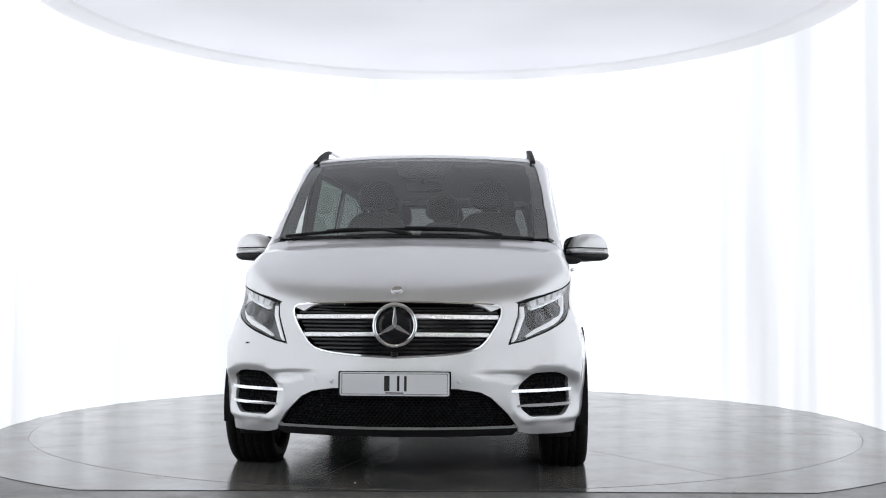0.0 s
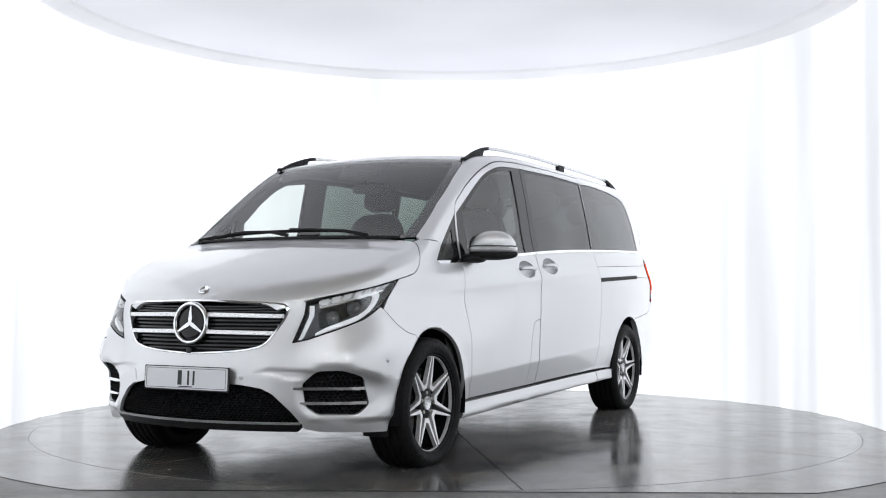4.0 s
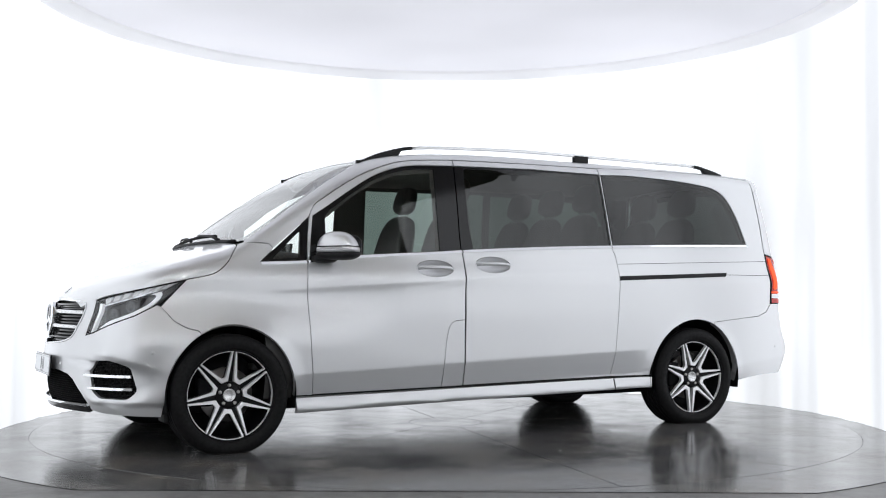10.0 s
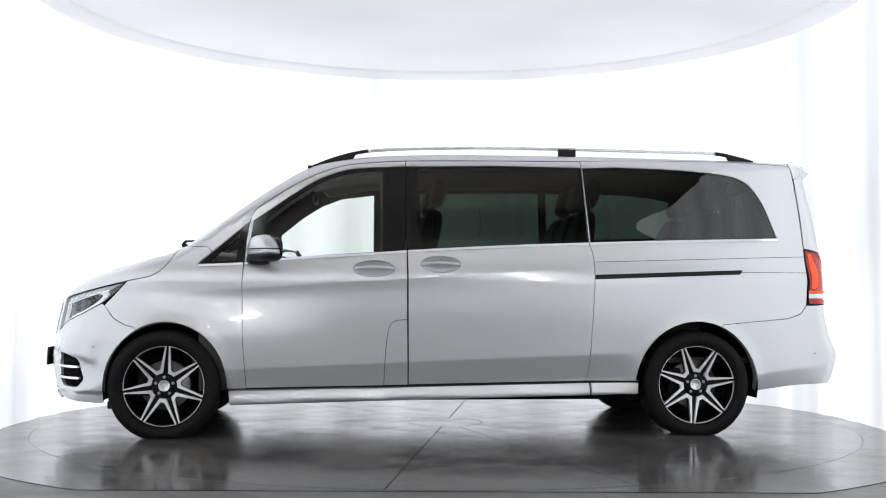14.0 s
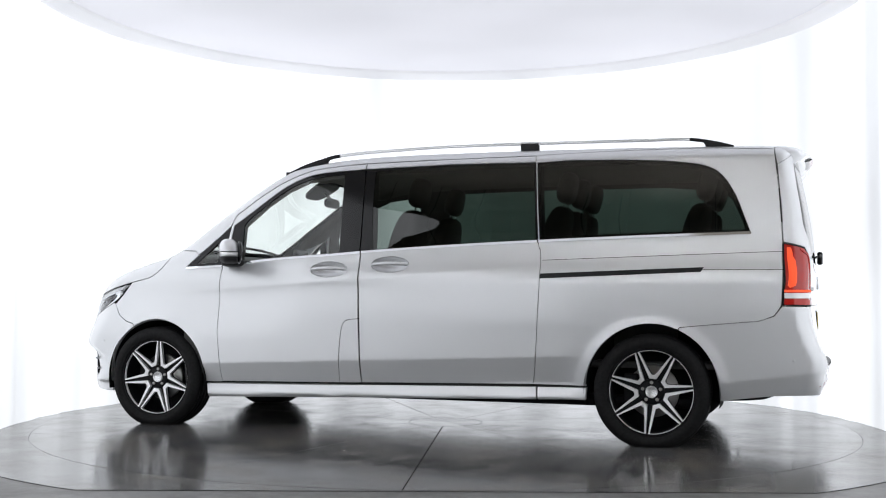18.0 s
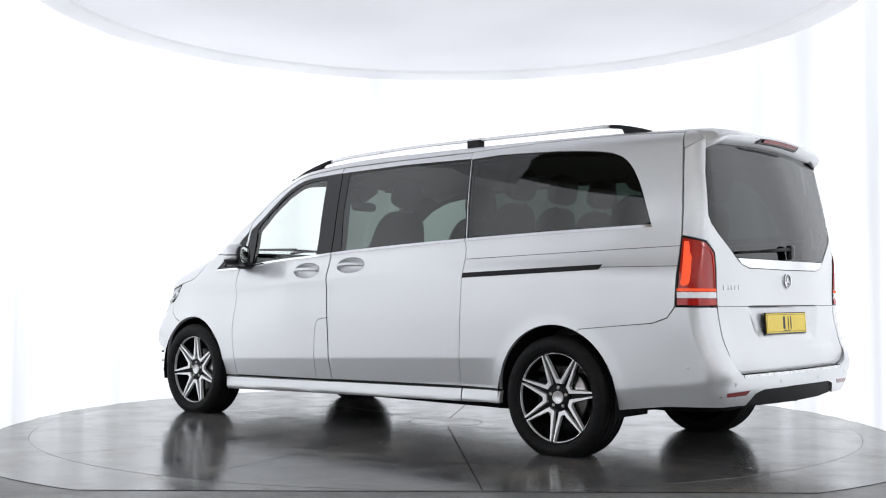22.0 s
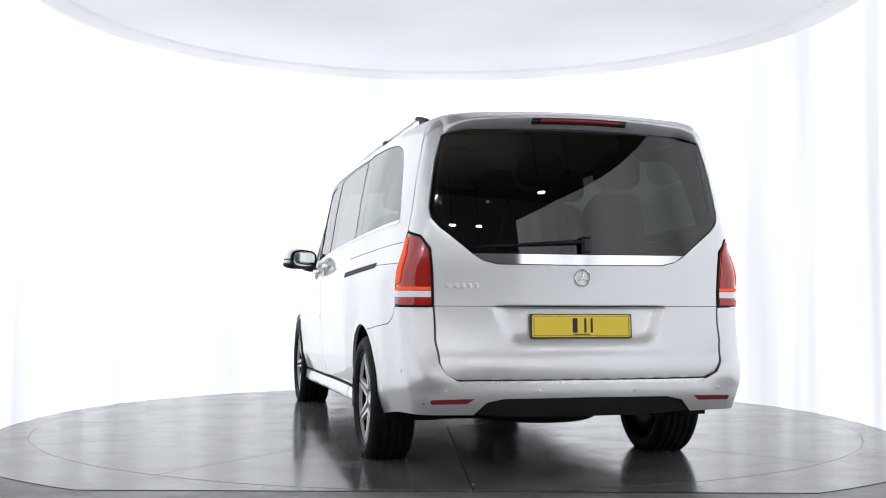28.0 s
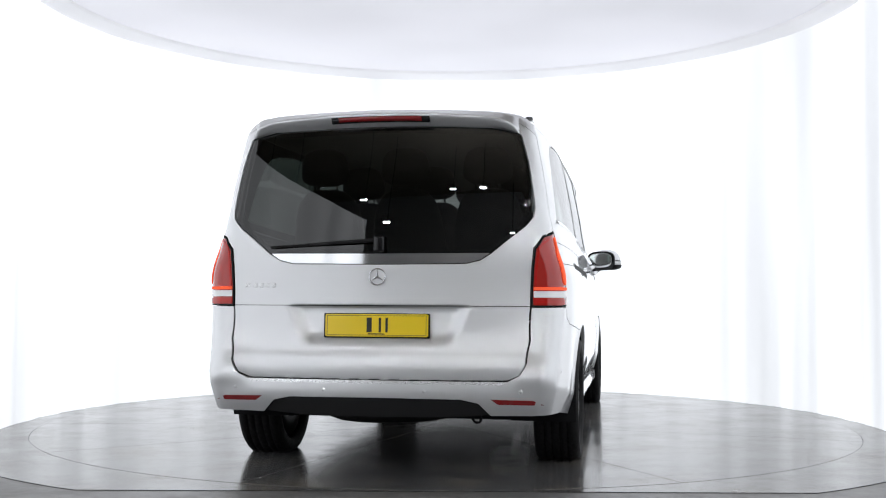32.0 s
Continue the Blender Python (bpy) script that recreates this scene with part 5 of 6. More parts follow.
def build_rails():
    zt = curve([-2.20, -2.096, -1.934, -1.673, -0.852, -0.454, -0.063, 0.455, 0.545, 0.694, 0.805], [1.850, 1.879, 1.909, 1.914, 1.924, 1.926, 1.918, 1.890, 1.872, 1.827, 1.779])
    yy = lambda x: 0.672 + 0.012 * step(-x, 0.9, 2.0) + 0.018 * step(x, 0.4, 0.85)

    def roof_z(x, y):
        return shoot([(x, y, 2.4)], [(0, 0, -1)], reach=2.0, n=160)[0][2]

    def beam(name, xs, top, low, wide, mat):
        verts, faces = [], []
        n = 10
        for x in xs:
            t, b = top(x), low(x)
            c, h, w = (t + b) / 2, max((t - b) / 2, 0.002), wide(x)
            for k in range(n):
                a = 2 * math.pi * k / n + math.pi / n
                verts.append((x, float(yy(x)) + w * math.copysign(abs(math.cos(a)) ** 0.6, math.cos(a)), c + h * math.copysign(abs(math.sin(a)) ** 0.6, math.sin(a))))
        for i in range(len(xs) - 1):
            for k in range(n):
                a, b = i * n + k, i * n + (k + 1) % n
                faces.append([a, a + n, b + n, b])
        faces += [list(range(n)), [len(verts) - n + k for k in range(n)][::-1]]
        return mesh_of(name, verts, faces, mat)
    bar = beam("roof_rail", np.linspace(0.475, -1.945, 30), lambda x: float(zt(x)), lambda x: float(zt(x)) - 0.021, lambda x: 0.013, alu)
    front = beam("rail_foot", np.linspace(0.835, 0.44, 16), lambda x: max(float(zt(x)) + 0.001, roof_z(x, 0.685) + 0.003), lambda x: (roof_z(x, 0.685) - 0.012) if x > 0.535 else float(zt(x)) - 0.022 - (0.535 - 0.44 - (x - 0.44)) * 0.0, lambda x: 0.018, matt_black)
    mid = beam("rail_foot", [-0.845, -0.86, -0.94, -0.965], lambda x: float(zt(x)) + 0.0015, lambda x: roof_z(x, 0.672) - 0.01, lambda x: 0.0145, matt_black)
    rear = beam("rail_foot", np.linspace(-1.93, -2.195, 14), lambda x: max(float(zt(x)) + 0.001, roof_z(x, 0.684) + 0.003), lambda x: (roof_z(x, 0.684) - 0.012) if x < -2.02 else float(zt(x)) - 0.022, lambda x: 0.017, matt_black)
    for s in (1, -1):
        pick = (lambda me: me) if s > 0 else (lambda me: flip_y(me, me.name))
        rail = van_part("roof_rail", pick(bar), None, "satin aluminium roof rail on black feet")
        for me in (front, mid, rear):
            part("rail_foot", pick(me), None, rail, "black rail foot")


def build_spoiler():
    """The lip over the rear window, with its high brake lamp."""
    verts, faces = [], []
    ys = np.linspace(-0.735, 0.735, 61)
    for y in ys:
        e = abs(y) / 0.70
        tip = -2.655 + 0.055 * e ** 2
        zt = float(top_z(-2.45) - top_crown(-2.45) * y * y)
        drop = 0.03 * max(0.0, e - 0.8) / 0.2
        tz = 1.826 - 0.075 * y * y - drop
        root = -2.447
        prof = [(root, zt + 0.001), (-2.50, zt + 0.002 - drop * 0.3), (-2.57, zt - 0.012 - drop * 0.6), (tip + 0.02, tz + 0.008), (tip, tz), (tip + 0.008, tz - 0.012), (tip + 0.035, tz - 0.030), (tip + 0.060, tz - 0.046 + drop * 0.4), (-2.560, 1.772 - 0.05 * y * y), (-2.47, 1.775 - 0.05 * y * y)]
        w = float(step(abs(y), 0.640, 0.735))
        p = np.array([(x, y, z) for x, z in prof])
        d = body(p[:, 0], p[:, 1], p[:, 2])
        skin = p - skin_normal(p) * (d + 0.004)[:, None]
        verts += list(p * (1 - w) + skin * w)
    m = 10
    for i in range(len(ys) - 1):
        for k in range(m - 1):
            faces.append([i * m + k, i * m + k + 1, (i + 1) * m + k + 1, (i + 1) * m + k][::-1])
    faces += [list(range(m)), [len(verts) - m + k for k in range(m)][::-1]]
    sp = van_part("spoiler", mesh_of("spoiler", verts, faces, paint), None, "silver lip spoiler over the rear window")
    for nm, w, h, x, mat, lb in (("lamp_slot", 0.252, 0.013, 0.004, gloss_black, "black lamp slot"), ("brake_lamp", 0.212, 0.009, 0.0, reflector_red, "dark red high brake lamp")):
        v, f = [], []
        yy = np.linspace(-w, w, 15)
        for y in yy:
            tip = -2.655 + 0.055 * (abs(y) / 0.7) ** 2
            tz = 1.812 - 0.075 * y * y
            for dx, dz in ((0.03, h), (0.0, h), (0.020, -h), (0.05, -h)):
                v.append((tip - 0.004 + x + dx + (0.005 if nm == "lamp_slot" else 0.0), y, tz - 0.009 + dz))
        for i in range(len(yy) - 1):
            for k in range(3):
                f.append([i * 4 + k, i * 4 + k + 1, i * 4 + k + 5, i * 4 + k + 4][::-1])
        part(nm, mesh_of(nm, v, f, mat), None, sp, lb)


def on_top(x, y, off=0.0):
    p = shoot([(x, y, 2.4)], [(0, 0, -1)], reach=2.0, n=160)[0]
    return p + skin_normal(p)[0] * off


def on_tail(y, z, off=0.0):
    p = shoot([(-3.4, y, z)], [(1, 0, 0)], reach=2.2, n=200)[0]
    return p + skin_normal(p)[0] * off


def on_nose(y, z, off=0.0):
    p = shoot([(3.2, y, z)], [(-1, 0, 0)], reach=2.2, n=200)[0]
    return p + skin_normal(p)[0] * off


def build_wipers():
    for y0, y1 in ((0.50, -0.20), (-0.02, -0.62)):
        root = on_top(1.685 - 0.05 * abs(y0), y0, 0.02)
        mid = on_top(1.655 - 0.06 * abs(y1) * 0.3, y0 * 0.45 + y1 * 0.55, 0.038)
        end = on_top(1.600, y1, 0.022)
        arm = van_part("windscreen_wiper", tube("windscreen_wiper", [root, root * 0.6 + mid * 0.4 + np.array([0, 0, 0.012]), mid, end * 0.5 + mid * 0.5], [0.011, 0.009, 0.007, 0.006], matt_black, 8), None, "black windscreen wiper at rest")
        blade = [on_top(1.628 - 0.02 * abs(y), y, 0.014) for y in np.linspace(y0 * 0.75 + y1 * 0.25, y1 - 0.10, 10)]
        part("wiper_blade", tube("wiper_blade", blade, 0.008, seal_black, 6, 1.3), None, arm, "black rubber blade")
    cowl = []
    for y in np.linspace(-0.68, 0.68, 25):
        cowl.append(on_top(1.690 - 0.14 * y * y, y, 0.004))
    van_part("wiper_cowl", tube("wiper_cowl", cowl, 0.020, matt_black, 8, 0.5), None, "black plastic panel under the windscreen")
    # rear wiper
    hub = on_tail(0.0, 1.165, 0.012)
    w = van_part("rear_wiper", box_bm(0.035, 0.055, 0.085, 0.014, 3, Matrix.Translation((hub[0] - 0.012, -0.012, 1.175))), gloss_black, "black rear wiper at rest")
    part("wiper_arm", tube("wiper_arm", [on_tail(0.01, 1.190, 0.030), on_tail(0.20, 1.180, 0.030), on_tail(0.34, 1.172, 0.022)], [0.010, 0.008, 0.006], matt_black, 8), None, w)
    part("wiper_blade", tube("wiper_blade", [on_tail(y, 1.190 - 0.055 * y, 0.012) for y in np.linspace(0.12, 0.555, 10)], 0.006, seal_black, 6, 1.2), None, w, "black rubber blade")


def build_plates():
    def plate(name, at, tilt, mat, label, face):
        m = Matrix.Translation(at) @ Matrix.Rotation(radians(face), 4, "Z") @ Matrix.Rotation(radians(90 - tilt), 4, "X")
        bm = prism(fillet([(-0.26, -0.0555, 0.01), (0.26, -0.0555, 0.01), (0.26, 0.0555, 0.01), (-0.26, 0.0555, 0.01)]), 0.004, 0.001)
        bmesh.ops.translate(bm, vec=(0, 0, 0.008), verts=bm.verts)
        p = van_part(name, bm, mat, label, m=m)
        holder = prism(fillet([(-0.268, -0.062, 0.008), (0.268, -0.062, 0.008), (0.268, 0.060, 0.008), (-0.268, 0.060, 0.008)]), 0.0075, 0.001)
        part("plate_holder", holder, gloss_black, p, "black plate holder")
        # border line and plain bars where the lettering stands
        edge = bmesh.new()
        for x, y, w, h in ((0, 0.048, 0.50, 0.0022), (0, -0.048, 0.50, 0.0022), (-0.250, 0, 0.0022, 0.096), (0.250, 0, 0.0022, 0.096)):
            bmesh.ops.create_cube(edge, size=1.0, matrix=Matrix.Translation((x, y, 0.0122)) @ Matrix.Diagonal((w, h, 0.0006, 1)))
        part("plate_border", edge, letter_black if face > 0 else trim_grey, p)
        for x, w in ((-0.036, 0.026), (0.018, 0.012), (0.052, 0.012)):
            part("lettering_bar", box_bm(w, 0.072, 0.0008, 0.0, 1, Matrix.Translation((x, 0.002, 0.0124))), letter_black, p, "plain black bar")
        part("lettering_bar", box_bm(0.085, 0.005, 0.0008, 0.0, 1, Matrix.Translation((0.0, -0.042, 0.0124))), letter_black, p, "plain black bar")
    f = on_nose(0.0, 0.505)
    plate("front_number_plate", (f[0] + 0.004, 0.004, 0.502), 3.0, plate_white, "white front number plate with plain black bars", 90)
    r = on_tail(0.0, 0.772)
    plate("rear_number_plate", (r[0] + 0.016, 0.004, 0.772), 3.0, plate_yellow, "yellow rear number plate with plain black bars", -90)


def build_badges():
    # bonnet badge
    p = on_top(2.462, 0.0)
    n = Vector(skin_normal(p)[0]).to_track_quat("Z", "Y").to_matrix().to_4x4()
    b = van_part("bonnet_badge", lathe("bonnet_badge", [(0.0, 0.003), (0.022, 0.003), (0.024, 0.005), (0.029, 0.004), (0.031, 0.0)], chrome, 32, axis="z"), None, "small round chrome badge on the bonnet", m=Matrix.Translation(p) @ n)
    # round badge on the tailgate
    p = on_tail(0.0, 1.012, 0.002)
    m = Matrix.Translation(p) @ Matrix.Rotation(radians(-88), 4, "Y")
    star = van_part("tailgate_badge", lathe("tailgate_badge", [(0.036, 0.0), (0.037, 0.008), (0.040, 0.011), (0.0435, 0.008), (0.044, 0.0)], chrome, 40, axis="z"), None, "round chrome badge on the tailgate", m=m)
    arm = to_mesh_simple("badge_arm", prism([(0.037, 0.001), (0.008, 0.005), (0.0, 0.005), (0.0, -0.005), (0.008, -0.005), (0.037, -0.001)], 0.006, 0.002), chrome)
    for k in range(3):
        part("badge_arm", arm, None, star, "", Matrix.Rotation(radians(120 * k), 4, "Z"))
    # row of small bright bars where the model lettering stands
    for y, w in (((0.682, 0.026), (0.640, 0.022), (0.608, 0.022), (0.576, 0.022), (0.540, 0.018))):
        p = on_tail(y, 0.970, 0.0)
        me = box_bm(w, 0.024, 0.004, 0.0015, 2)
        mm = Matrix.Translation(p) @ Matrix.Rotation(radians(-90), 4, "Z") @ Matrix.Rotation(radians(90), 4, "X")
        van_part("lettering_bar", me, alu, "small bright lettering bar", m=mm)


def disc_on(name, p, r, mat, label):
    n = Vector(skin_normal(p)[0]).to_track_quat("Z", "Y").to_matrix().to_4x4()
    return van_part(name, lathe(name, [(0.0, 0.0012), (r * 0.72, 0.0012), (r * 0.80, -0.0005), (r * 0.88, 0.0015), (r, 0.0008), (r, -0.004)], mat, 24, axis="z"), None, label, m=Matrix.Translation(p) @ n)


def build_bumper_bits():
    for s in (1, -1):
        for y, z in ((0.715, 0.462), (0.250, 0.458)):
            disc_on("parking_sensor", on_tail(s * y, z), 0.0115, paint, "silver parking sensor")
        disc_on("parking_sensor", on_nose(s * 0.307, 0.510), 0.0125, paint, "silver parking sensor")
        for x, z in ((2.156, 0.595), (-2.536, 0.551)):
            q = on_side(x, z) * np.array([1, s, 1])
            disc_on("parking_sensor", q, 0.0115, paint, "silver parking sensor")
        o = [tail_at(0.822, 0.398), tail_at(0.774, 0.420), tail_at(0.572, 0.424), tail_at(0.606, 0.400)]
        o = o if s > 0 else [(-a, z) for a, z in o]
        van_part("rear_reflector", sheet("rear_reflector", [o], "tail", reflector_red, off=0.003, gap=0.0, depth=0.012), None, "long dark red reflector in the bumper")
    flap = fillet([(*nose_at(-0.455, 0.540), 0.008), (*nose_at(-0.395, 0.535), 0.008), (*nose_at(-0.375, 0.482), 0.008), (*nose_at(-0.425, 0.480), 0.008)])
    van_part("towing_eye_cover", sheet("towing_eye_cover", [flap], "nose", paint, off=0.002, gap=0.0, depth=0.004), None, "small painted cover in the front bumper")
    # ribbed step on the rear bumper
    pad = [tail_at(y, 0.508) for y in np.linspace(-0.64, 0.64, 17)] + [tail_at(y, 0.492) for y in np.linspace(0.63, -0.63, 17)]
    st = van_part("bumper_step", sheet("bumper_step", [pad], "tail", alu, off=0.004, gap=0.0, depth=0.03), None, "bright ribbed step on the rear bumper")
    for y in np.linspace(-0.60, 0.60, 13):
        q = on_tail(y, 0.512)
        part("rib", box_bm(0.035, 0.05, 0.006, 0.002, 1, Matrix.Translation((q[0] + 0.012, y, 0.511))), gloss_black, st)
    # towing eye under the tail
    ring = [(-2.51, -0.476 + 0.022 * math.cos(a), 0.312 + 0.024 * math.sin(a)) for a in np.linspace(0, 2 * math.pi, 17)]
    van_part("towing_eye", tube("towing_eye", ring, 0.007, under_black, 8), None, "black towing eye under the bumper")


build_mirrors()
build_handles()
build_rails()
build_spoiler()
build_wipers()
build_plates()
build_badges()
build_bumper_bits()
# ---- underside and cabin ----
def build_under():
    bm = box_bm(4.02, 1.62, 0.07, 0.03, 2, Matrix.Translation((0.06, 0, 0.275)))
    floor = van_part("underbody", bm, under_black, "black coated underside")
    part("engine_tray", box_bm(0.75, 1.30, 0.30, 0.05, 2, Matrix.Translation((2.02, 0, 0.42))), under_black, floor)
    part("bulkhead", box_bm(0.10, 1.50, 0.66, 0.03, 2, Matrix.Translation((1.58, 0, 0.72))), under_black, floor)
    part("axle_beam", tube("axle_beam", [(-1.715, -0.72, 0.33), (-1.66, -0.3, 0.27), (-1.66, 0.3, 0.27), (-1.715, 0.72, 0.33)], 0.055, under_black, 10), None, floor)
    part("exhaust_pipe", tube("exhaust_pipe", [(0.9, -0.35, 0.27), (-0.6, -0.38, 0.27), (-1.0, -0.42, 0.275), (-1.35, -0.45, 0.28)], 0.034, disc_steel, 12), None, floor)
    part("silencer", pod("silencer", (0.34, 0.13, 0.075), (-0.35, -0.40, 0.285), disc_steel, 4.0), None, floor)
    part("side_tray", box_bm(0.55, 0.30, 0.05, 0.02, 2, Matrix.Translation((0.15, 0.62, 0.262))), under_black, floor)
    part("side_tray", box_bm(0.62, 0.26, 0.05, 0.02, 2, Matrix.Translation((-0.70, 0.64, 0.268))), under_black, floor)
    part("tank", box_bm(0.80, 0.60, 0.12, 0.05, 2, Matrix.Translation((-0.3, 0.15, 0.285))), under_black, floor)
    spare = lathe("spare_wheel", [(0.0, 0.235), (0.20, 0.235), (0.24, 0.215), (0.30, 0.212), (0.335, 0.225), (0.345, 0.26), (0.345, 0.34), (0.32, 0.38), (0.0, 0.38)], tyre_rubber, 48, axis="z")
    part("spare_wheel", spare, None, floor, "black spare wheel slung under the tail", Matrix.Translation((-2.06, 0.06, 0.045)))
    for s in (1, -1):
        part("wind_flap", box_bm(0.03, 0.14, 0.05, 0.008, 2, Matrix.Translation((2.060, s * 0.79, 0.222))), matt_black, floor)
        for cx, rx, rz in ((1.705, 0.384, 0.408), (-1.715, 0.408, 0.418)):
            verts, faces = [], []
            for k in range(25):
                a = radians(-12 + 204 * k / 24)
                for y in (0.945, 0.90, 0.60, 0.585):
                    q = 1.0 if 0.59 < y else 0.55
                    verts.append((cx + rx * q * math.cos(a), s * y, 0.345 + rz * q * math.sin(a)))
            for k in range(24):
                for j in range(3):
                    f = [k * 4 + j, k * 4 + j + 1, k * 4 + j + 5, k * 4 + j + 4]
                    faces.append(f if s < 0 else f[::-1])
            part("wheel_housing", mesh_of("wheel_housing", verts, faces, under_black), None, floor)


def build_liners():
    """Inner skins: door cards, pillar trims and the roof lining."""
    low = [(1.50, 0.30), (1.50, 1.05), (1.23, 1.115), (0.35, float(belt(0.35)) - 0.02), (-1.0, float(belt(-1.0)) - 0.02), (-2.40, 1.28), (-2.44, 0.80), (-2.30, 0.78)] + arc(-1.715, 0.345, 0.43, 0.44, 140, 5, 14) + [(-1.27, 0.30)]
    both("door_card", [low], trim_grey, "dark inner door and wall lining", None, off=-0.045, gap=0.0, depth=0.0)
    low = [(1.52, 0.80), (1.52, 1.08), (2.0, 0.96), (2.10, 0.80), (2.0, 0.78)]
    both("inner_wing", [low], under_black, "", None, off=-0.04, gap=0.0, depth=0.0)
    up = [(1.20, 1.11), (1.16, 1.42), (0.92, 1.60), (0.70, 1.715), (0.4, 1.775), (-0.4, 1.79), (-1.4, 1.80), (-2.40, 1.78), (-2.44, 1.30), (-1.0, 1.24), (0.2, 1.18)]
    h1 = [(0.36, 1.205), (1.09, 1.160), (1.09, 1.395), (0.92, 1.535), (0.77, 1.63), (0.62, 1.69), (0.36, 1.722)]
    h2 = [(0.085, 1.235), (0.11, 1.740), (-0.955, 1.755), (-0.985, 1.285)]
    h3 = [(-1.05, 1.290), (-1.02, 1.750), (-1.62, 1.748), (-1.90, 1.722), (-2.04, 1.69), (-2.12, 1.635), (-2.19, 1.52), (-2.25, 1.39), (-2.27, 1.325)]
    both("pillar_trim", [[up, h1, h2, h3]], pillar_cloth, "dark grey cloth pillar trim", None, off=-0.035, gap=0.0, depth=0.0)
    half = [(0.78, 0.0), (0.80, 0.30), (0.84, 0.62)] + [roll_at(0.70, 1.70, ROOF_AXIS), roll_at(0.4, 1.765, ROOF_AXIS), roll_at(-1.0, 1.79, ROOF_AXIS), roll_at(-2.40, 1.78, ROOF_AXIS), (-2.42, 0.3)]
    ringed = half + [(x, -a) for x, a in half[:0:-1]]
    van_part("roof_lining", sheet("roof_lining", [ringed], "roof", headliner, off=-0.045, gap=0.0, depth=0.0), None, "pale grey cloth roof lining")
    ap = [roll_at(1.60, 1.225, ROOF_AXIS), roll_at(1.24, 1.36, ROOF_AXIS), roll_at(0.92, 1.60, ROOF_AXIS), roll_at(0.72, 1.70, ROOF_AXIS), (0.84, roll_top(0.84, 0.63, ROOF_AXIS)[1]), (1.05, roll_top(1.05, 0.67, ROOF_AXIS)[1]), (1.30, roll_top(1.30, 0.69, ROOF_AXIS)[1]), (1.57, roll_top(1.57, 0.70, ROOF_AXIS)[1])]
    for f in (1, -1):
        van_part("pillar_trim", sheet("pillar_trim", [[(x, f * a) for x, a in ap]], "roof", pillar_cloth, off=-0.030, gap=0.0, depth=0.0), None, "dark grey cloth pillar trim")
    gl = [tail_at(0.0, 1.78), tail_at(0.70, 1.77), tail_side(-2.46, 1.577), tail_side(-2.47, 1.378), tail_at(0.79, 1.22), tail_at(0.75, 0.55), tail_at(0.0, 0.52)]
    gh = [tail_at(0.0, 1.755), tail_at(0.655, 1.735), tail_at(0.715, 1.586), tail_at(0.735, 1.353), tail_at(0.69, 1.265), tail_at(0.545, 1.145), tail_at(0.0, 1.14)]
    rg = lambda h: h + [(-a, z) for a, z in h[-2:0:-1]]
    van_part("tailgate_lining", sheet("tailgate_lining", [[rg(gl), rg(gh)]], "tail", trim_grey, off=-0.035, gap=0.0, depth=0.0), None, "dark inner tailgate lining")
    van_part("cabin_floor", box_bm(3.95, 1.66, 0.04, 0.01, 2, Matrix.Translation((-0.42, 0, 0.50))), trim_grey, "dark cabin floor")


def seat_at(x, y, wide=0.50, face=1):
    base = van_part("seat", pod("seat", (0.26, wide / 2, 0.085), (0, 0, 0.335), leather, 4.0), None, "dark leather seat with a headrest", m=Matrix.Translation((x, y, 0.52)) @ Matrix.Rotation(0 if face > 0 else math.pi, 4, "Z"))
    tilt = Matrix.Translation((-0.22, 0, 0.37)) @ Matrix.Rotation(radians(-14), 4, "Y")
    back = pod("backrest", (0.075, wide / 2, 0.33), (0, 0, 0.31), leather, 3.6, None, lambda q: np.array([q[0] + 0.05 * (q[1] / (wide / 2)) ** 2 * 0.5, q[1] * (1 - 0.18 * max(0.0, q[2]) / 0.33), q[2]]))
    part("backrest", back, None, base, "dark leather backrest", tilt)
    part("headrest", pod("headrest", (0.055, 0.135, 0.105), (0.01, 0, 0.765), leather, 3.0, None, lambda q: np.array([q[0] + 0.4 * q[1] ** 2, q[1] * (1 - 0.1 * q[2] / 0.1), q[2]])), None, base, "dark leather headrest", tilt)
    for s in (1, -1):
        part("headrest_post", tube("headrest_post", [(0.0, s * 0.065, 0.60), (0.0, s * 0.065, 0.72)], 0.007, chrome, 8), None, base, "", tilt)
        part("armrest", pod("armrest", (0.17, 0.028, 0.030), (-0.02, s * (wide / 2 + 0.03), 0.60), leather, 3.0), None, base)
        part("side_bolster", pod("side_bolster", (0.23, 0.05, 0.055), (0.01, s * (wide / 2 - 0.04), 0.39), leather, 3.0), None, base)
    part("seat_box", box_bm(0.40, wide * 0.8, 0.24, 0.02, 2, Matrix.Translation((-0.02, 0, 0.13))), trim_grey, base)


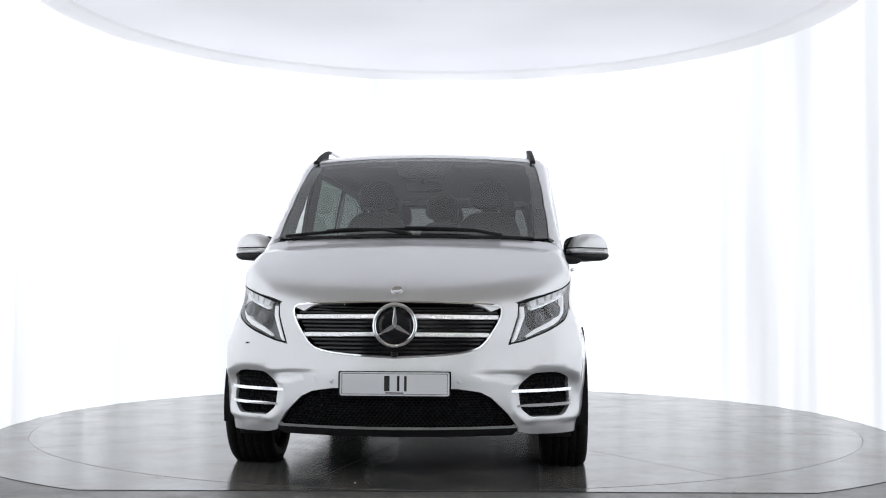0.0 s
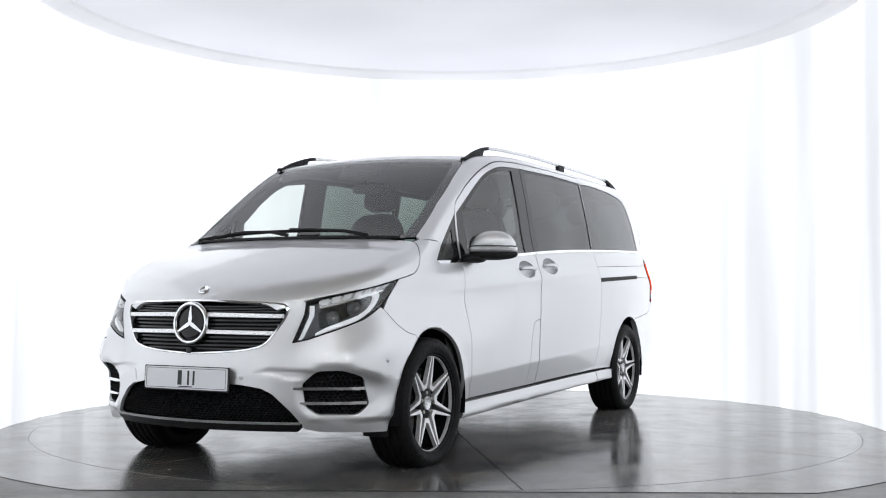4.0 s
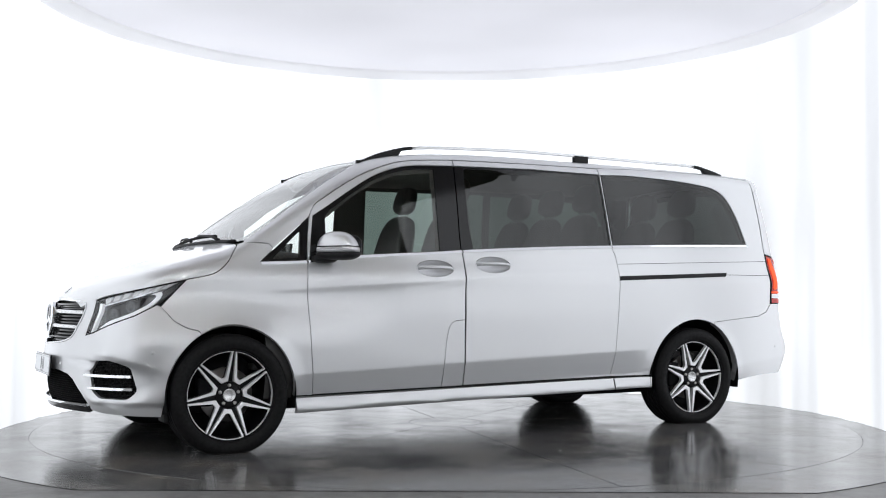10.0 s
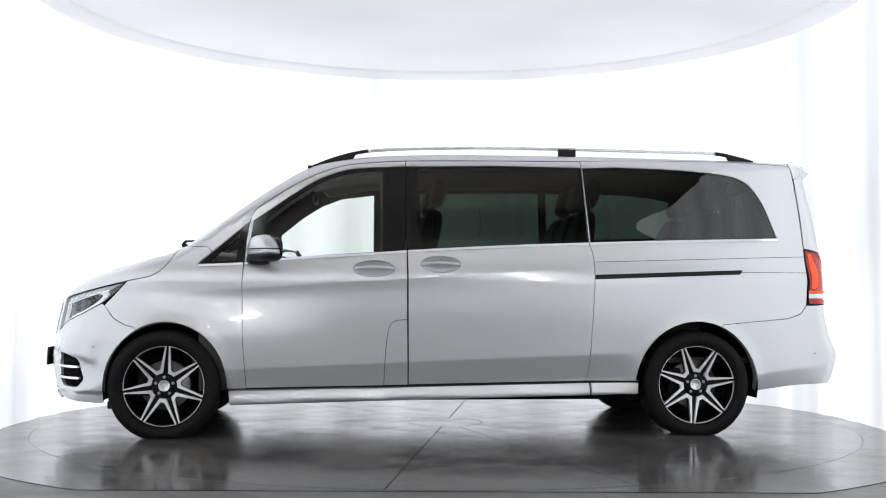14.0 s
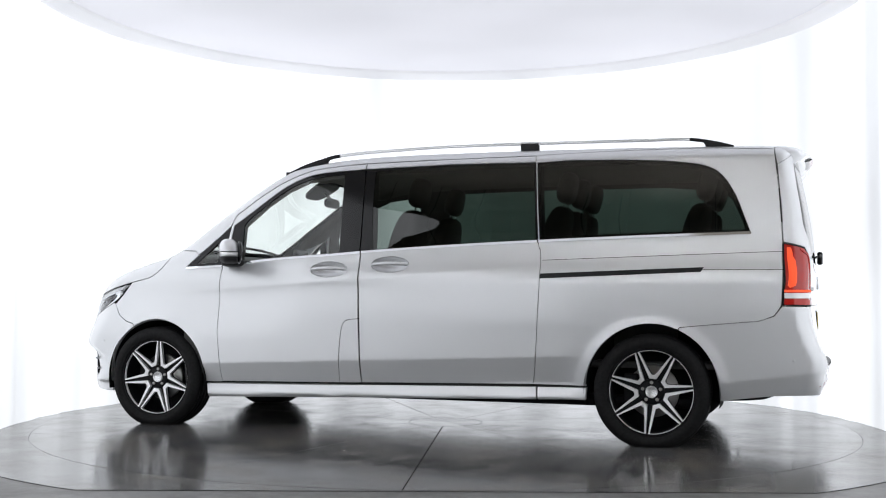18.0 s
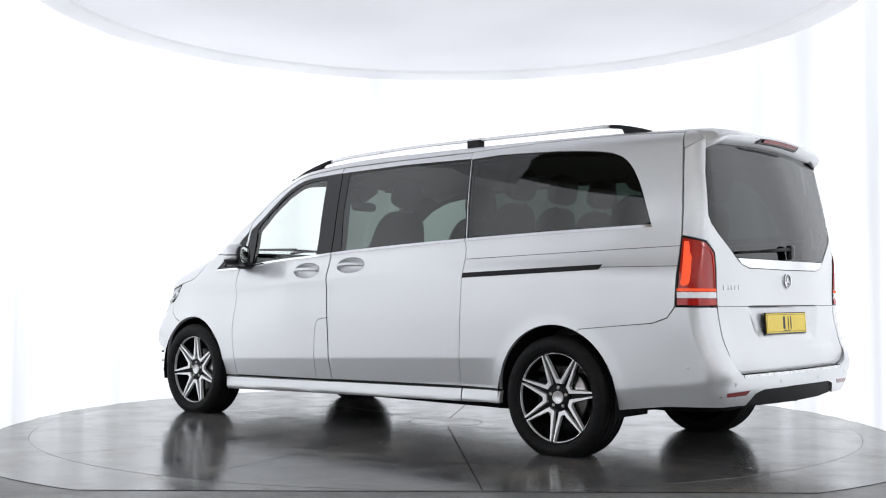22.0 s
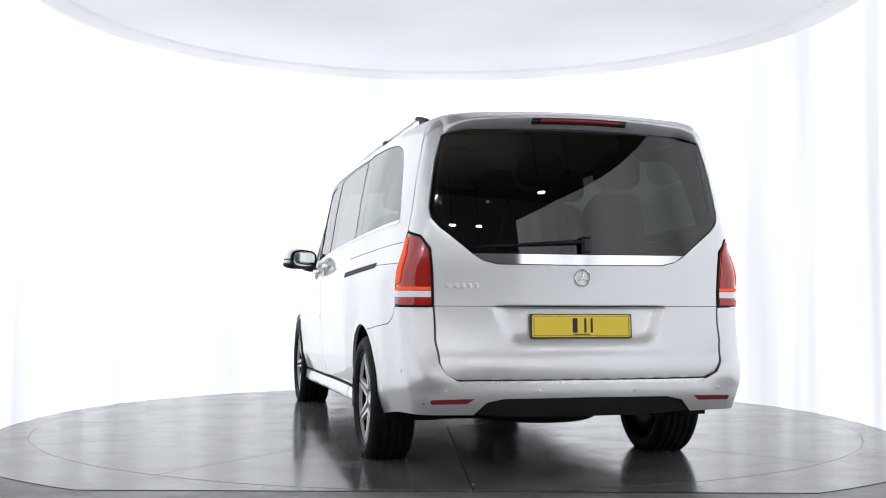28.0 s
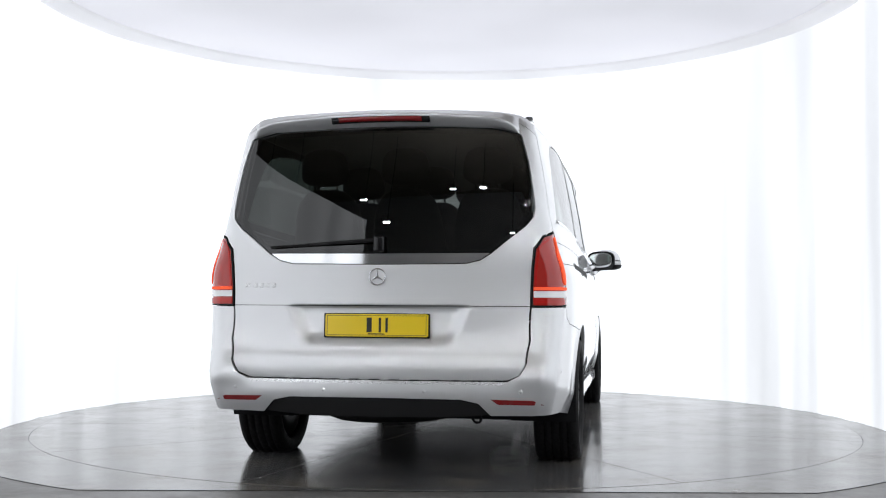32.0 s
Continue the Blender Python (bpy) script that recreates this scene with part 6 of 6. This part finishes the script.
def build_cabin():
    dash = van_part("dashboard", pod("dashboard", (0.34, 0.745, 0.15), (1.34, 0, 1.035), trim_grey, 5.0, None, lambda q: np.array([q[0] - 0.10 * (q[1] / 0.745) ** 2 + 0.05, q[1], q[2] + (0.05 if q[2] > 0 else -0.15) * (0.4 + 0.6 * q[0] / 0.34) ])), None, "dark moulded dashboard")
    part("instrument_hood", pod("instrument_hood", (0.12, 0.20, 0.05), (1.10, -0.40, 1.165), trim_grey, 2.6), None, dash)
    part("screen", box_bm(0.02, 0.24, 0.13, 0.008, 2, Matrix.Translation((1.06, 0.0, 1.20)) @ Matrix.Rotation(radians(-8), 4, "Y")), gloss_black, dash, "black central screen")
    part("centre_stack", box_bm(0.18, 0.34, 0.45, 0.04, 2, Matrix.Translation((1.10, 0.0, 0.88))), trim_grey, dash)
    rim = []
    for k in range(25):
        a = 2 * math.pi * k / 24
        rim.append((0.185 * math.sin(a) * math.sin(radians(28)), 0.185 * math.cos(a), 0.185 * math.sin(a) * math.cos(radians(28))))
    wheel = van_part("steering_wheel", tube("steering_wheel", rim, 0.016, leather, 8), None, "dark leather steering wheel", m=Matrix.Translation((0.86, -0.40, 1.08)))
    part("steering_boss", pod("steering_boss", (0.04, 0.07, 0.06), (0.03, 0, -0.01), trim_grey, 2.5), None, wheel)
    for a in (10, 170, 270):
        part("steering_spoke", tube("steering_spoke", [(0.02, 0, 0), (0.17 * math.sin(radians(a)) * 0.47, 0.17 * math.cos(radians(a)), 0.17 * math.sin(radians(a)) * 0.88)], 0.013, trim_grey, 8), None, wheel)
    part("steering_column", tube("steering_column", [(0.03, 0, -0.01), (0.26, 0, -0.10)], 0.035, trim_grey, 10), None, wheel)
    m = van_part("rear_view_mirror", pod("rear_view_mirror", (0.018, 0.125, 0.036), (0.80, 0.0, 1.615), matt_black, 3.5), None, "black interior mirror behind the windscreen")
    part("mirror_stem", tube("mirror_stem", [(0.81, 0, 1.64), (0.87, 0, 1.715)], 0.012, matt_black, 8), None, m)
    part("sensor_box", pod("sensor_box", (0.09, 0.17, 0.020), (0.885, 0.0, 1.712), matt_black, 4.0, None, lambda q: np.array([q[0], q[1] * (1 - 1.6 * q[0]), q[2] - 0.62 * q[0]])), None, m, "dark sensor housing")
    for s in (1, -1):
        v = van_part("sun_visor", box_bm(0.16, 0.40, 0.018, 0.008, 2, Matrix.Translation((0.70, s * 0.40, 1.765)) @ Matrix.Rotation(radians(12), 4, "Y")), headliner, "grey sun visor folded up")
        part("visor_arm", tube("visor_arm", [(0.76, s * 0.60, 1.755), (0.76, s * 0.21, 1.755)], 0.006, trim_grey, 6), None, v)
    for y in (0.40, -0.40):
        seat_at(0.34, y)
    for y in (0.46, 0.0, -0.46):
        seat_at(-0.72, y, 0.42)
        seat_at(-1.62, y, 0.42)


build_under()
build_liners()
build_cabin()
# ---- the turntable turns, and the van with it ----
def motions():
    rows = [(t, pose(0, 0, 0, 0, 0, TURN_START + TURN_RATE * t)) for t in (0.0, 4.0, 8.0, 12.0, 16.0, 20.0, 24.0, 28.0, 32.0)]
    walk(turntable, rows)
    walk(van, rows)


motions()
